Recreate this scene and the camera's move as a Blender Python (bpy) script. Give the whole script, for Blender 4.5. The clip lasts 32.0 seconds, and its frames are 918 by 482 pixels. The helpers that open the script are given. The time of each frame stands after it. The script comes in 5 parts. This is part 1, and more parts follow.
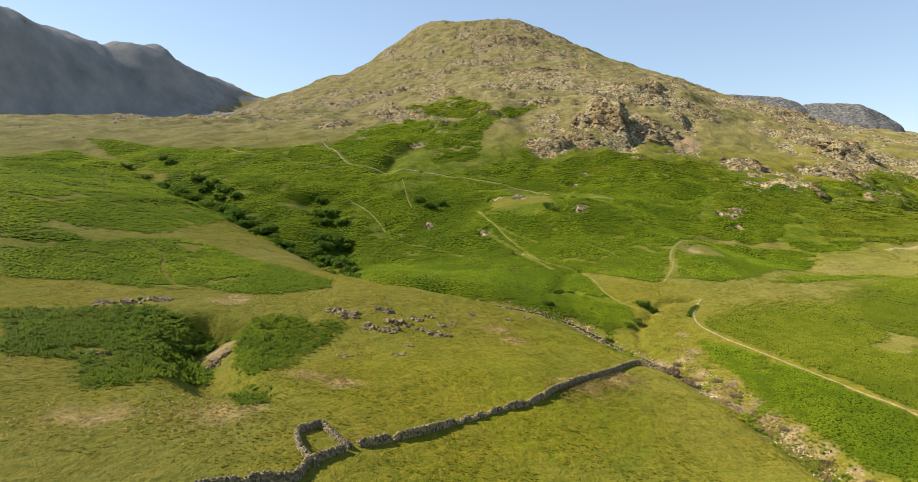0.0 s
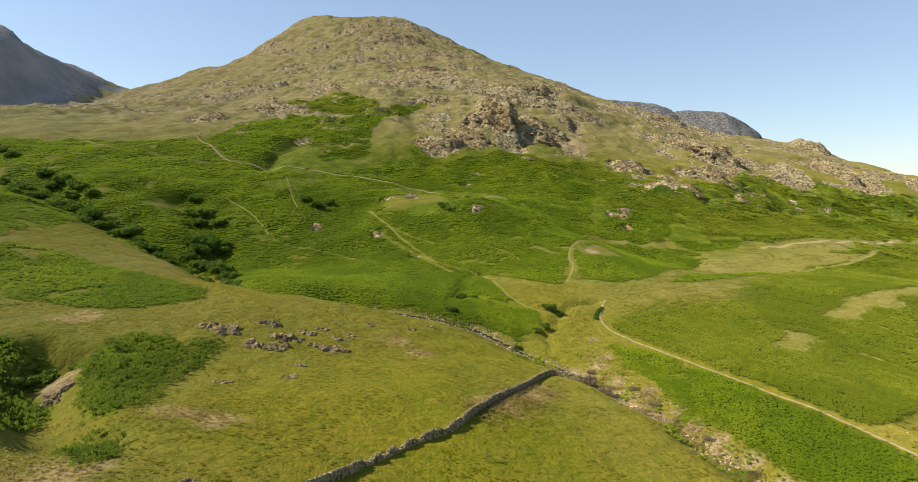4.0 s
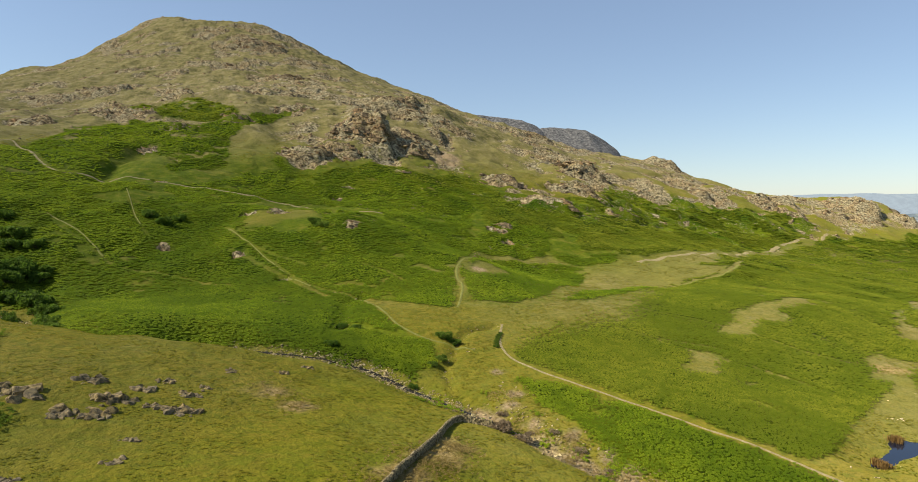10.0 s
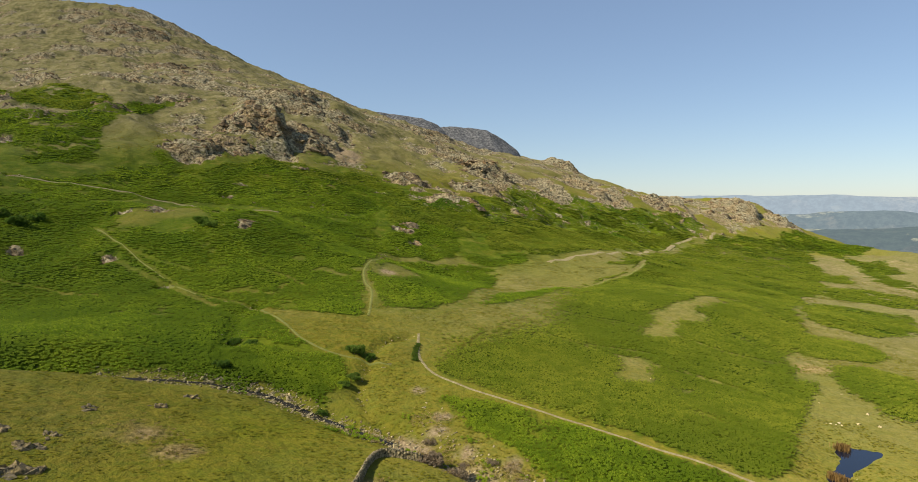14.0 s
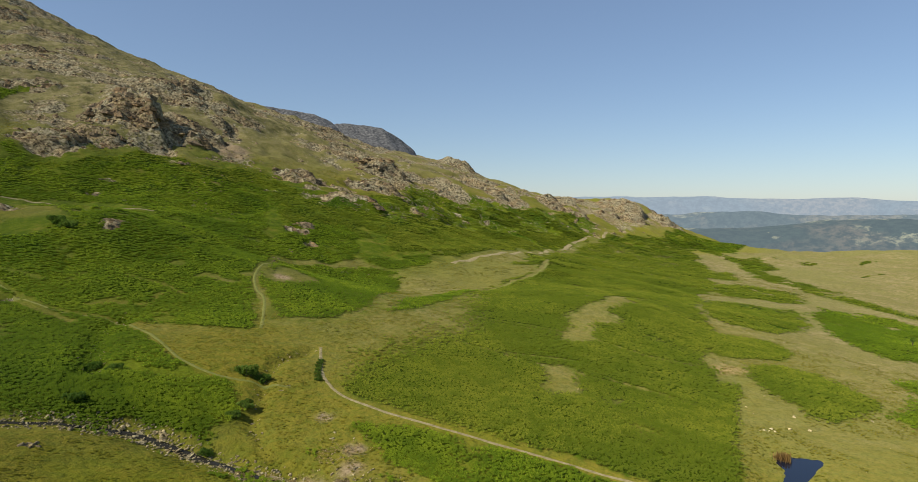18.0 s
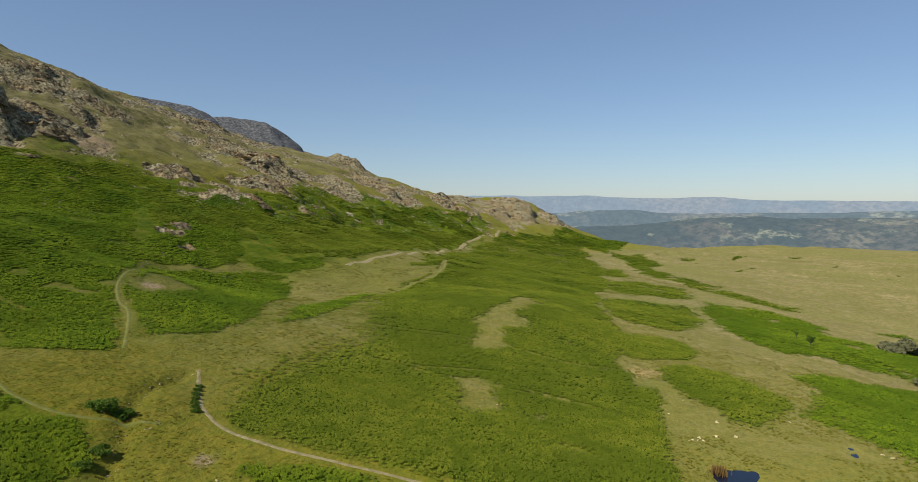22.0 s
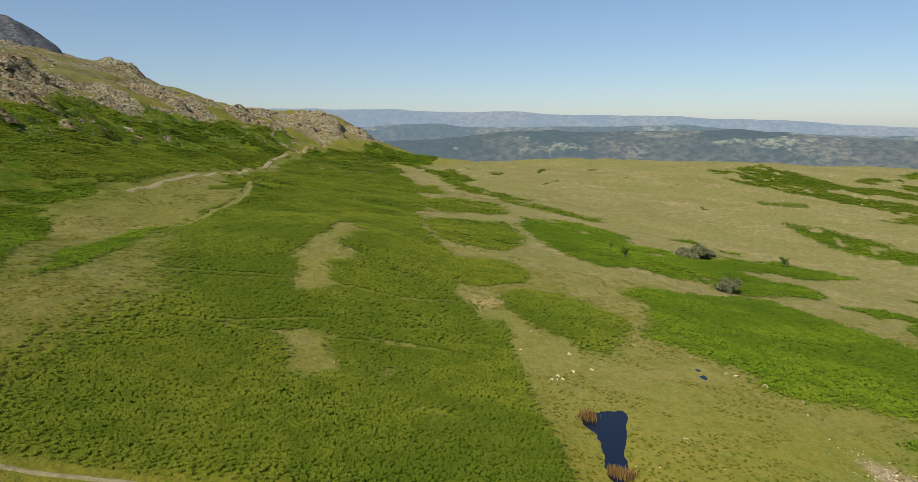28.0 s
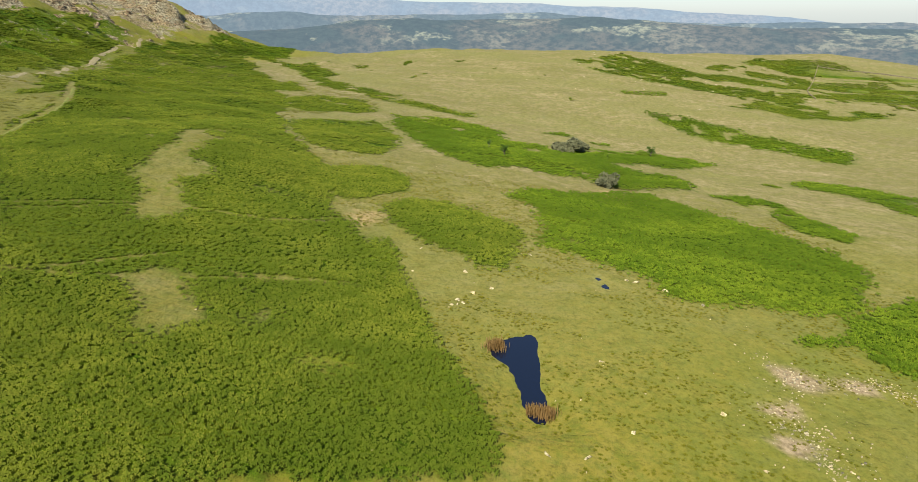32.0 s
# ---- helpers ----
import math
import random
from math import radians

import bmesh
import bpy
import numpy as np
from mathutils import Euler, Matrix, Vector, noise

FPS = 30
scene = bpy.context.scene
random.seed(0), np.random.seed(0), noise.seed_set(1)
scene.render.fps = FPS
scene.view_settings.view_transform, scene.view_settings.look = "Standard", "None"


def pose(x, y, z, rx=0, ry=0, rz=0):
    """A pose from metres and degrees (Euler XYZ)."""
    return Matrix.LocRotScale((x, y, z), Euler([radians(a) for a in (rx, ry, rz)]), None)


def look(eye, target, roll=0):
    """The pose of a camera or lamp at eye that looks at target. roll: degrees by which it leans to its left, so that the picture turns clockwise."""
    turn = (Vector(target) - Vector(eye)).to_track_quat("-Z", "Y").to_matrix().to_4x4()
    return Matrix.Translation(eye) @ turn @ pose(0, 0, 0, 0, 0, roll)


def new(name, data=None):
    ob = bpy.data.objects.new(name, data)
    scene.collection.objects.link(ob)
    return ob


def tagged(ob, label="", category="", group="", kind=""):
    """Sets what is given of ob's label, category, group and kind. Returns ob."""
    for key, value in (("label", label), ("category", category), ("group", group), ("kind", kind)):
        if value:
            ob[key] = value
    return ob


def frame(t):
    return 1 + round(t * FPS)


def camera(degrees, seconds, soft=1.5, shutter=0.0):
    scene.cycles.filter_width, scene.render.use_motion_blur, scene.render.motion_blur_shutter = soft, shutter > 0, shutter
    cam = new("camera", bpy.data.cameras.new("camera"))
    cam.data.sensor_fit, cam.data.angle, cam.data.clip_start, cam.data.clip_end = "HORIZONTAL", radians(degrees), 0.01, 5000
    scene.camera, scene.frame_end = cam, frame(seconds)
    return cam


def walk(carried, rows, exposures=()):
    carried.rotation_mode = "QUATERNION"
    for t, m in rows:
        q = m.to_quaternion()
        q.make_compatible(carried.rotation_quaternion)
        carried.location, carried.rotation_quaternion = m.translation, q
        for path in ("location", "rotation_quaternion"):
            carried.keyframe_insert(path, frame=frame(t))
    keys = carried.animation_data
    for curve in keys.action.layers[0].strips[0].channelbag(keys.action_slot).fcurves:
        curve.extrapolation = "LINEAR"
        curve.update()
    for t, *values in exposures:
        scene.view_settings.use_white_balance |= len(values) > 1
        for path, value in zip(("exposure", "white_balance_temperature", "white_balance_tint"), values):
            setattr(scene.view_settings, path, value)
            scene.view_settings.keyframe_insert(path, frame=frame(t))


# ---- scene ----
# ---- camera: seconds, place, tilt, lean and heading in degrees ----
FLIGHT = [
    (0.0, 0.0, 0.0, -0.0, -4.13, 0.21, 0.00), (0.5, -0.7, 2.7, -0.3, -4.10, 0.13, 1.17), (1.0, -1.3, 5.3, -0.6, -4.08, 0.09, 2.46),
    (1.5, -1.8, 7.8, -0.8, -4.07, 0.05, 3.72), (2.0, -2.3, 10.2, -0.9, -4.06, 0.03, 5.06), (2.5, -2.6, 12.6, -1.0, -4.06, -0.01, 6.36),
    (3.0, -3.0, 15.0, -1.1, -4.05, -0.02, 7.46), (3.5, -3.3, 17.7, -1.2, -4.06, -0.07, 8.88), (5.5, -4.0, 27.9, -1.1, -3.92, -0.06, 12.81),
    (6.0, -4.0, 30.5, -1.1, -3.86, -0.06, 13.77), (6.5, -3.8, 33.1, -1.2, -3.78, -0.05, 14.67), (7.0, -3.7, 35.6, -1.2, -3.42, -0.01, 15.62),
    (7.5, -3.5, 38.3, -1.3, -2.89, -0.03, 16.42), (8.0, -3.3, 40.9, -1.3, -2.68, 0.01, 17.36), (8.5, -3.1, 43.6, -1.4, -2.69, 0.02, 18.35),
    (9.0, -3.0, 46.4, -1.6, -2.70, 0.03, 19.49), (9.5, -2.7, 49.2, -1.7, -2.68, 0.01, 20.71), (10.0, -2.5, 52.0, -1.8, -2.70, 0.02, 21.87),
    (10.5, -2.1, 54.6, -1.7, -2.72, -0.01, 23.06), (11.0, -1.7, 57.4, -1.7, -2.72, -0.02, 24.25), (11.5, -1.3, 60.4, -1.8, -2.73, -0.00, 25.42),
    (12.0, -0.9, 63.4, -1.9, -2.72, 0.02, 26.59), (12.5, -0.4, 66.5, -2.1, -2.71, 0.02, 27.85), (13.0, 0.3, 69.6, -2.3, -2.69, -0.04, 28.97),
    (13.5, 1.1, 72.4, -2.6, -2.68, -0.06, 29.97), (14.0, 1.9, 75.1, -2.8, -2.67, -0.05, 30.90), (14.5, 2.9, 77.9, -3.0, -2.67, -0.05, 31.97),
    (16.5, 6.5, 88.5, -3.3, -2.67, -0.01, 36.51), (17.0, 7.4, 91.0, -3.5, -2.64, -0.03, 37.85), (17.5, 8.2, 93.2, -3.6, -2.63, -0.07, 39.10),
    (18.0, 9.1, 95.5, -3.7, -2.62, -0.10, 40.34), (18.5, 10.0, 97.7, -3.8, -2.62, -0.09, 41.61), (19.0, 11.2, 100.0, -3.8, -2.63, -0.10, 42.68),
    (19.5, 12.5, 102.4, -3.9, -2.63, -0.07, 43.92), (20.0, 13.8, 104.7, -3.9, -2.64, -0.01, 45.14), (20.5, 15.0, 106.8, -3.9, -2.68, 0.01, 46.24),
    (21.0, 16.4, 108.9, -4.0, -2.67, -0.02, 47.45), (21.5, 17.7, 111.0, -4.0, -2.68, -0.01, 48.70), (22.0, 19.1, 113.0, -4.0, -2.70, 0.00, 50.12),
    (22.5, 20.7, 114.9, -4.0, -2.77, -0.01, 51.42), (23.0, 22.2, 116.8, -4.0, -2.95, 0.03, 52.86), (23.5, 23.7, 118.6, -3.9, -3.47, 0.04, 54.43),
    (24.0, 25.1, 120.3, -3.9, -4.18, 0.01, 56.04), (24.5, 26.9, 122.1, -3.9, -4.98, 0.01, 57.46), (25.0, 28.5, 123.9, -3.8, -5.82, -0.00, 58.92),
    (25.5, 30.2, 125.6, -3.8, -6.66, 0.00, 60.30), (27.5, 37.3, 132.0, -3.7, -9.48, 0.01, 65.73), (28.0, 39.1, 133.5, -3.6, -10.21, 0.01, 67.07),
    (28.5, 40.9, 134.8, -3.6, -11.05, 0.05, 68.78), (29.0, 42.9, 136.1, -3.6, -11.90, 0.04, 70.46), (29.5, 45.0, 137.4, -3.6, -12.85, 0.01, 71.87),
    (30.0, 47.1, 138.6, -3.6, -13.95, 0.05, 73.57), (30.5, 49.2, 139.7, -3.7, -15.24, 0.05, 74.94), (31.0, 51.2, 140.8, -3.8, -16.67, 0.05, 76.34),
    (31.5, 53.3, 141.8, -3.8, -18.15, 0.09, 77.63), (32.0, 55.3, 142.8, -3.7, -19.46, 0.09, 78.94),
]
cam = camera(70.6, 32.0, 0.8)


def flown(x, y, z, tilt, lean, heading):
    turn = Euler((radians(90 + tilt), 0, radians(-heading))).to_matrix().to_4x4()
    return Matrix.Translation((x, y, z)) @ turn @ pose(0, 0, 0, 0, 0, -lean)


walk(cam, [(row[0], flown(*row[1:])) for row in FLIGHT],
     [(0, 1.24, 7200, 10), (6, 1.02, 7100, 10), (12, 0.77, 6850, 10), (18, 0.44, 6450, 10), (24, 0.27, 6200, 10), (28, 0.28, 6150, 10),
      (30, 0.41, 6100, 10), (32, 0.72, 6100, 10)])

# ---- sky, sun and exposure ----
SUN_TURN, SUN_RISE = radians(-80), radians(41)          # heading of the sun from the start heading, and its height
world = bpy.data.worlds.new("sky")
scene.world = world
world.use_nodes = True
sky = world.node_tree.nodes.new("ShaderNodeTexSky")
sky.sky_type, sky.sun_disc = "NISHITA", False
sky.sun_elevation, sky.sun_rotation = SUN_RISE, SUN_TURN
sky.altitude, sky.air_density, sky.dust_density, sky.ozone_density = 350, 1.0, 0.45, 3.0
veil = world.node_tree.nodes.new("ShaderNodeMix")          # summer haze pales the whole sky
veil.data_type = "RGBA"
veil.inputs[0].default_value = 0.22
veil.inputs[7].default_value = (3.2, 4.2, 6.2, 1)
world.node_tree.links.new(sky.outputs[0], veil.inputs[6])
world.node_tree.links.new(veil.outputs[2], world.node_tree.nodes["Background"].inputs[0])
world.node_tree.nodes["Background"].inputs[1].default_value = 0.078
sun = new("sun", bpy.data.lights.new("sun", "SUN"))
sun.data.energy, sun.data.angle, sun.data.color = 5.0, radians(0.53), (1, 0.93, 0.80)
sun.matrix_world = look((1000 * math.sin(SUN_TURN) * math.cos(SUN_RISE), 1000 * math.cos(SUN_TURN) * math.cos(SUN_RISE),
                         1000 * math.sin(SUN_RISE)), (0, 0, 0))

# ---- materials ----
def shader(name, rough=0.9, shine=0.2):
    m = bpy.data.materials.new(name)
    m.use_nodes = True
    b = m.node_tree.nodes["Principled BSDF"]
    b.inputs["Roughness"].default_value = rough
    b.inputs["Specular IOR Level"].default_value = shine
    b.inputs["Diffuse Roughness"].default_value = 0.75 if rough > 0.7 else 0.0
    return m, m.node_tree, b


def put(tree, kind, inputs=(), **props):
    n = tree.nodes.new(kind)
    for k, v in props.items():
        if k == "operation":
            n.operation = v
        elif k == "blend_type":
            n.blend_type = v
        elif k == "attribute_name":
            n.attribute_name = v
        elif k == "feature":
            n.feature = v
    for key, v in inputs:
        if isinstance(v, bpy.types.NodeSocket):
            tree.links.new(v, n.inputs[key])
        else:
            n.inputs[key].default_value = v
    return n


def place_of(tree):
    return put(tree, "ShaderNodeNewGeometry").outputs["Position"]


def grain(tree, size, detail=4.0, rough=0.6, stretch=None, where=None):
    """Noise whose blotches are about so many metres wide."""
    spot = where or place_of(tree)
    if stretch:
        spot = put(tree, "ShaderNodeMapping", [("Vector", spot), ("Scale", stretch)]).outputs[0]
    return put(tree, "ShaderNodeTexNoise", [("Vector", spot), ("Scale", 1.0 / size), ("Detail", detail), ("Roughness", rough)]).outputs["Fac"]


def ramp(tree, fac, stops):
    n = tree.nodes.new("ShaderNodeValToRGB")
    tree.links.new(fac, n.inputs[0])
    e = n.color_ramp.elements
    while len(e) < len(stops):
        e.new(0.5)
    for el, (pos, col) in zip(e, stops):
        el.position, el.color = pos, (*col, 1) if len(col) == 3 else (col[0], col[0], col[0], 1)
    return n.outputs[0]


def blend(tree, fac, a, b, how="MIX"):
    n = tree.nodes.new("ShaderNodeMix")
    n.data_type, n.blend_type = "RGBA", how
    for key, v in ((0, fac), (6, a), (7, b)):
        if isinstance(v, bpy.types.NodeSocket):
            tree.links.new(v, n.inputs[key])
        else:
            n.inputs[key].default_value = (*v, 1) if isinstance(v, tuple) else v
    return n.outputs[2]


def relief(tree, b, heights):
    """Bumps, coarse to fine: (height socket, metres, strength)."""
    last = None
    for h, dist, strength in heights:
        n = put(tree, "ShaderNodeBump", [("Height", h), ("Distance", dist), ("Strength", strength)])
        if last:
            tree.links.new(last, n.inputs["Normal"])
        last = n.outputs[0]
    tree.links.new(last, b.inputs["Normal"])


def cover(tree, name):
    return put(tree, "ShaderNodeAttribute", attribute_name=name).outputs["Fac"]


def rock_colours(tree, warm, size=3.0):
    a = ramp(tree, grain(tree, size, 6, 0.65), [(0.38, (0.043, 0.038, 0.024)), (0.46, (0.150, 0.129, 0.078)), (0.54, (0.258, 0.224, 0.138)), (0.65, (0.396, 0.348, 0.224))])
    b = blend(tree, ramp(tree, grain(tree, size * 9, 3), [(0.42, (0.0,)), (0.62, (1.0,))]), a, warm, "SOFT_LIGHT")
    return blend(tree, ramp(tree, grain(tree, size * 0.8, 5, 0.7), [(0.56, (0.0,)), (0.66, (0.75,))]), b, (0.12, 0.125, 0.028))


def make_ground():
    m, t, b = shader("hill_turf", 0.95, 0.06)
    wide, mid, fine = grain(t, 60, 4, 0.6), grain(t, 7, 6, 0.65), grain(t, 0.9, 6, 0.7)
    green = ramp(t, wide, [(0.32, (0.104, 0.128, 0.006)), (0.5, (0.150, 0.143, 0.008)), (0.68, (0.190, 0.156, 0.016))])
    green = blend(t, ramp(t, mid, [(0.36, (0.0,)), (0.66, (0.7,))]), green, (0.190, 0.155, 0.018))
    green = blend(t, ramp(t, grain(t, 2.6, 6, 0.75), [(0.44, (0.0,)), (0.60, (0.8,))]), green, (0.100, 0.118, 0.006))
    dry = ramp(t, grain(t, 30, 6, 0.62, (1, 0.45, 1)), [(0.30, (0.155, 0.136, 0.052)), (0.48, (0.215, 0.176, 0.080)), (0.66, (0.290, 0.230, 0.116))])
    dry = blend(t, ramp(t, mid, [(0.40, (0.0,)), (0.62, (0.75,))]), dry, (0.138, 0.132, 0.030))
    dry = blend(t, ramp(t, grain(t, 75, 6, 0.7, (1, 0.35, 1)), [(0.46, (0.0,)), (0.60, (0.8,))]), dry, (0.172, 0.162, 0.050))
    dry = blend(t, ramp(t, grain(t, 3.2, 6, 0.75), [(0.44, (0.0,)), (0.60, (0.7,))]), dry, (0.120, 0.108, 0.034))
    turf = blend(t, cover(t, "dry"), green, dry)
    fell = ramp(t, grain(t, 16, 8, 0.75), [(0.36, (0.085, 0.080, 0.028)), (0.50, (0.190, 0.166, 0.066)), (0.64, (0.290, 0.242, 0.122))])
    turf = blend(t, cover(t, "fell"), turf, fell)
    lush = ramp(t, grain(t, 9, 6, 0.7), [(0.34, (0.042, 0.070, 0.002)), (0.50, (0.076, 0.108, 0.004)), (0.66, (0.139, 0.136, 0.016))])
    turf = blend(t, cover(t, "lush"), turf, lush)
    straw = ramp(t, grain(t, 1.6, 5, 0.7), [(0.35, (0.190, 0.138, 0.050)), (0.6, (0.350, 0.256, 0.110))])
    turf = blend(t, cover(t, "straw"), turf, straw)
    turf = blend(t, ramp(t, fine, [(0.36, (0.40,)), (0.5, (0.06,)), (0.62, (0.0,))]), turf, (0.045, 0.052, 0.008))
    # Dark stops put the shade under and between bracken clumps into the ground colour.
    fern = ramp(t, grain(t, 1.3, 5, 0.75), [(0.36, (0.012, 0.024, 0.002)), (0.55, (0.046, 0.082, 0.003)), (0.74, (0.110, 0.158, 0.007))])
    fern = blend(t, ramp(t, grain(t, 22, 5, 0.6, (1, 0.5, 1)), [(0.4, (0.0,)), (0.66, (0.55,))]), fern, (0.17, 0.19, 0.010))
    turf = blend(t, cover(t, "fern"), turf, fern)
    stone = rock_colours(t, (0.50, 0.42, 0.36), 2.6)
    # Blue cast and lift in this rock colour stand for haze on the west crags.
    hazed_rock = ramp(t, grain(t, 60, 6, 0.6, (1, 1, 0.4)), [(0.3, (0.150, 0.165, 0.180)), (0.55, (0.225, 0.235, 0.245)), (0.75, (0.29, 0.29, 0.285))])
    stone = blend(t, cover(t, "grey"), stone, hazed_rock)
    bare = put(t, "ShaderNodeMath", [(0, grain(t, 4, 8, 0.8)), (1, 2.6), (2, -1.36)], operation="MULTIPLY_ADD").outputs[0]
    bare = put(t, "ShaderNodeMath", [(0, bare), (1, cover(t, "stone"))], operation="ADD").outputs[0]
    some = put(t, "ShaderNodeMath", [(0, cover(t, "stone")), (1, 4.0)], operation="MULTIPLY").outputs[0]
    bare = put(t, "ShaderNodeMath", [(0, ramp(t, bare, [(0.30, (0.0,)), (0.52, (1.0,))])), (1, ramp(t, some, [(0.0, (0.0,)), (1.0, (1.0,))]))], operation="MULTIPLY").outputs[0]
    turf = blend(t, bare, turf, stone)
    earth = ramp(t, fine, [(0.35, (0.150, 0.105, 0.060)), (0.65, (0.360, 0.270, 0.165))])
    turf = blend(t, cover(t, "earth"), turf, earth)
    t.links.new(turf, b.inputs["Base Color"])
    relief(t, b, [(grain(t, 12, 6, 0.65), 3.0, 0.55), (mid, 1.4, 0.75), (grain(t, 1.3, 5, 0.75), 0.6, 0.7)])
    return m


def make_rock(name, warm, size, tint=(1, 1, 1)):
    m, t, b = shader(name, 0.88, 0.25)
    own = put(t, "ShaderNodeObjectInfo").outputs["Random"]
    col = rock_colours(t, warm, size)
    col = blend(t, 1.0, col, tint, "MULTIPLY")
    col = blend(t, ramp(t, own, [(0.0, (0.0,)), (1.0, (0.45,))]), col, (0.15, 0.135, 0.105))
    t.links.new(col, b.inputs["Base Color"])
    relief(t, b, [(grain(t, size, 7, 0.7), size * 0.5, 0.9), (grain(t, size * 0.25, 5, 0.7, (1, 1, 3)), size * 0.15, 0.8)])
    return m


def make_leaf(name, dark, light, yellow):
    m, t, b = shader(name, 0.75, 0.10)
    chance = put(t, "ShaderNodeNewGeometry").outputs["Random Per Island"]
    col = ramp(t, chance, [(0.0, dark), (0.55, light), (1.0, yellow)])
    col = blend(t, ramp(t, grain(t, 28, 4), [(0.38, (0.0,)), (0.66, (0.6,))]), col, yellow)
    col = blend(t, ramp(t, grain(t, 4.5, 5, 0.75), [(0.40, (0.7,)), (0.54, (0.0,))]), col, dark)
    col = blend(t, ramp(t, grain(t, 50, 4, 0.6, (1, 0.6, 1)), [(0.44, (0.6,)), (0.54, (0.0,))]), col, dark)
    t.links.new(col, b.inputs["Base Color"])
    trans = put(t, "ShaderNodeBsdfTranslucent")
    t.links.new(col, trans.inputs[0])
    mixer = put(t, "ShaderNodeMixShader", [(0, 0.42), (1, b.outputs[0]), (2, trans.outputs[0])])
    t.links.new(mixer.outputs[0], t.nodes["Material Output"].inputs[0])
    return m


def make_plain(name, stops, size, rough=0.9, bump=0.5, shine=0.2):
    m, t, b = shader(name, rough, shine)
    col = ramp(t, grain(t, size, 6, 0.65), stops)
    t.links.new(col, b.inputs["Base Color"])
    relief(t, b, [(grain(t, size * 0.5, 6, 0.7), size * 0.3, bump)])
    return m


def make_water(name, colour, ripple, dull=0.06, shine=0.32):
    m, t, b = shader(name, dull, shine)
    b.inputs["Base Color"].default_value = (*colour, 1)
    relief(t, b, [(grain(t, ripple, 3), 0.02, 0.35)])
    return m


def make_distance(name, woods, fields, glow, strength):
    """Far hills; an emissive bluish glow stands for haze in the air between."""
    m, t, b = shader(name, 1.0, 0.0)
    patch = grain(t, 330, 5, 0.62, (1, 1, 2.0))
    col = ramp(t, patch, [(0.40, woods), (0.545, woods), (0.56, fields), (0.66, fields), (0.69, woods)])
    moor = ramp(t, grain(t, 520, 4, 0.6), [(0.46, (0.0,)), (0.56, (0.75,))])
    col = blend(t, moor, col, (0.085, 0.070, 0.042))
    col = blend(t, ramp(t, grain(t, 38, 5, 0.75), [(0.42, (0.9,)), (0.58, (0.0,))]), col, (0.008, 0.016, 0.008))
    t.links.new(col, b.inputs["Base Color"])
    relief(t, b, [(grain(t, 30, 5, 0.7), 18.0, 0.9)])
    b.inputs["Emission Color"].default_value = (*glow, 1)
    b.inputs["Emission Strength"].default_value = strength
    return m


TURF = make_ground()
GRASS = make_leaf("tussock_grass", (0.132, 0.138, 0.009), (0.188, 0.180, 0.012), (0.258, 0.216, 0.022))
CRAG = make_rock("crag_rock", (0.56, 0.46, 0.38), 2.4, tint=(1.04, 0.86, 0.70))
GREY = make_rock("grey_boulder", (0.44, 0.40, 0.34), 0.8, tint=(1.4, 1.32, 1.10))
DARK = make_rock("outcrop_rock", (0.40, 0.38, 0.33), 0.9, tint=(0.98, 0.84, 0.58))
PALE = make_rock("pale_stone", (0.6, 0.55, 0.45), 0.8, tint=(2.0, 1.92, 1.68))
WALLING = make_rock("walling_stone", (0.46, 0.45, 0.42), 0.5, tint=(1.15, 1.08, 0.92))
SLATE = make_plain("slate_waste", [(0.34, (0.035, 0.037, 0.040)), (0.5, (0.11, 0.11, 0.11)), (0.66, (0.23, 0.225, 0.21))], 4, bump=0.9)
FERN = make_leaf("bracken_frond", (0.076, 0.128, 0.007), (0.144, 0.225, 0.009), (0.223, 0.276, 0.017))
# Lighter, yellower bracken; on far slopes its brightness makes up for self-shading.
FERN_YELLOW = make_leaf("yellow_bracken_frond", (0.096, 0.139, 0.009), (0.169, 0.212, 0.015), (0.241, 0.255, 0.025))
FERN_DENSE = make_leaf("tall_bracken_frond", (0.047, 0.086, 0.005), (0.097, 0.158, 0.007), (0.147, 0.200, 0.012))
BUSH = make_leaf("bush_leaf", (0.058, 0.115, 0.013), (0.112, 0.190, 0.022), (0.175, 0.245, 0.036))
HAW = make_leaf("thorn_leaf", (0.140, 0.145, 0.070), (0.225, 0.225, 0.110), (0.310, 0.290, 0.150))
SCRUB = make_leaf("dead_scrub", (0.15, 0.110, 0.062), (0.27, 0.205, 0.125), (0.38, 0.300, 0.195))
RUSH = make_leaf("dry_rush", (0.20, 0.12, 0.035), (0.36, 0.22, 0.08), (0.45, 0.31, 0.13))
STRAW = make_leaf("bleached_grass", (0.168, 0.127, 0.038), (0.294, 0.216, 0.075), (0.399, 0.304, 0.128))
BARK = make_plain("bark", [(0.3, (0.05, 0.04, 0.03)), (0.7, (0.14, 0.12, 0.09))], 0.4)
DIRT = make_plain("track_grit", [(0.3, (0.135, 0.112, 0.050)), (0.52, (0.220, 0.182, 0.088)), (0.72, (0.300, 0.256, 0.140))], 1.4)
TROD = make_plain("trodden_turf", [(0.3, (0.105, 0.120, 0.018)), (0.6, (0.165, 0.166, 0.036)), (0.75, (0.220, 0.195, 0.060))], 2.0)
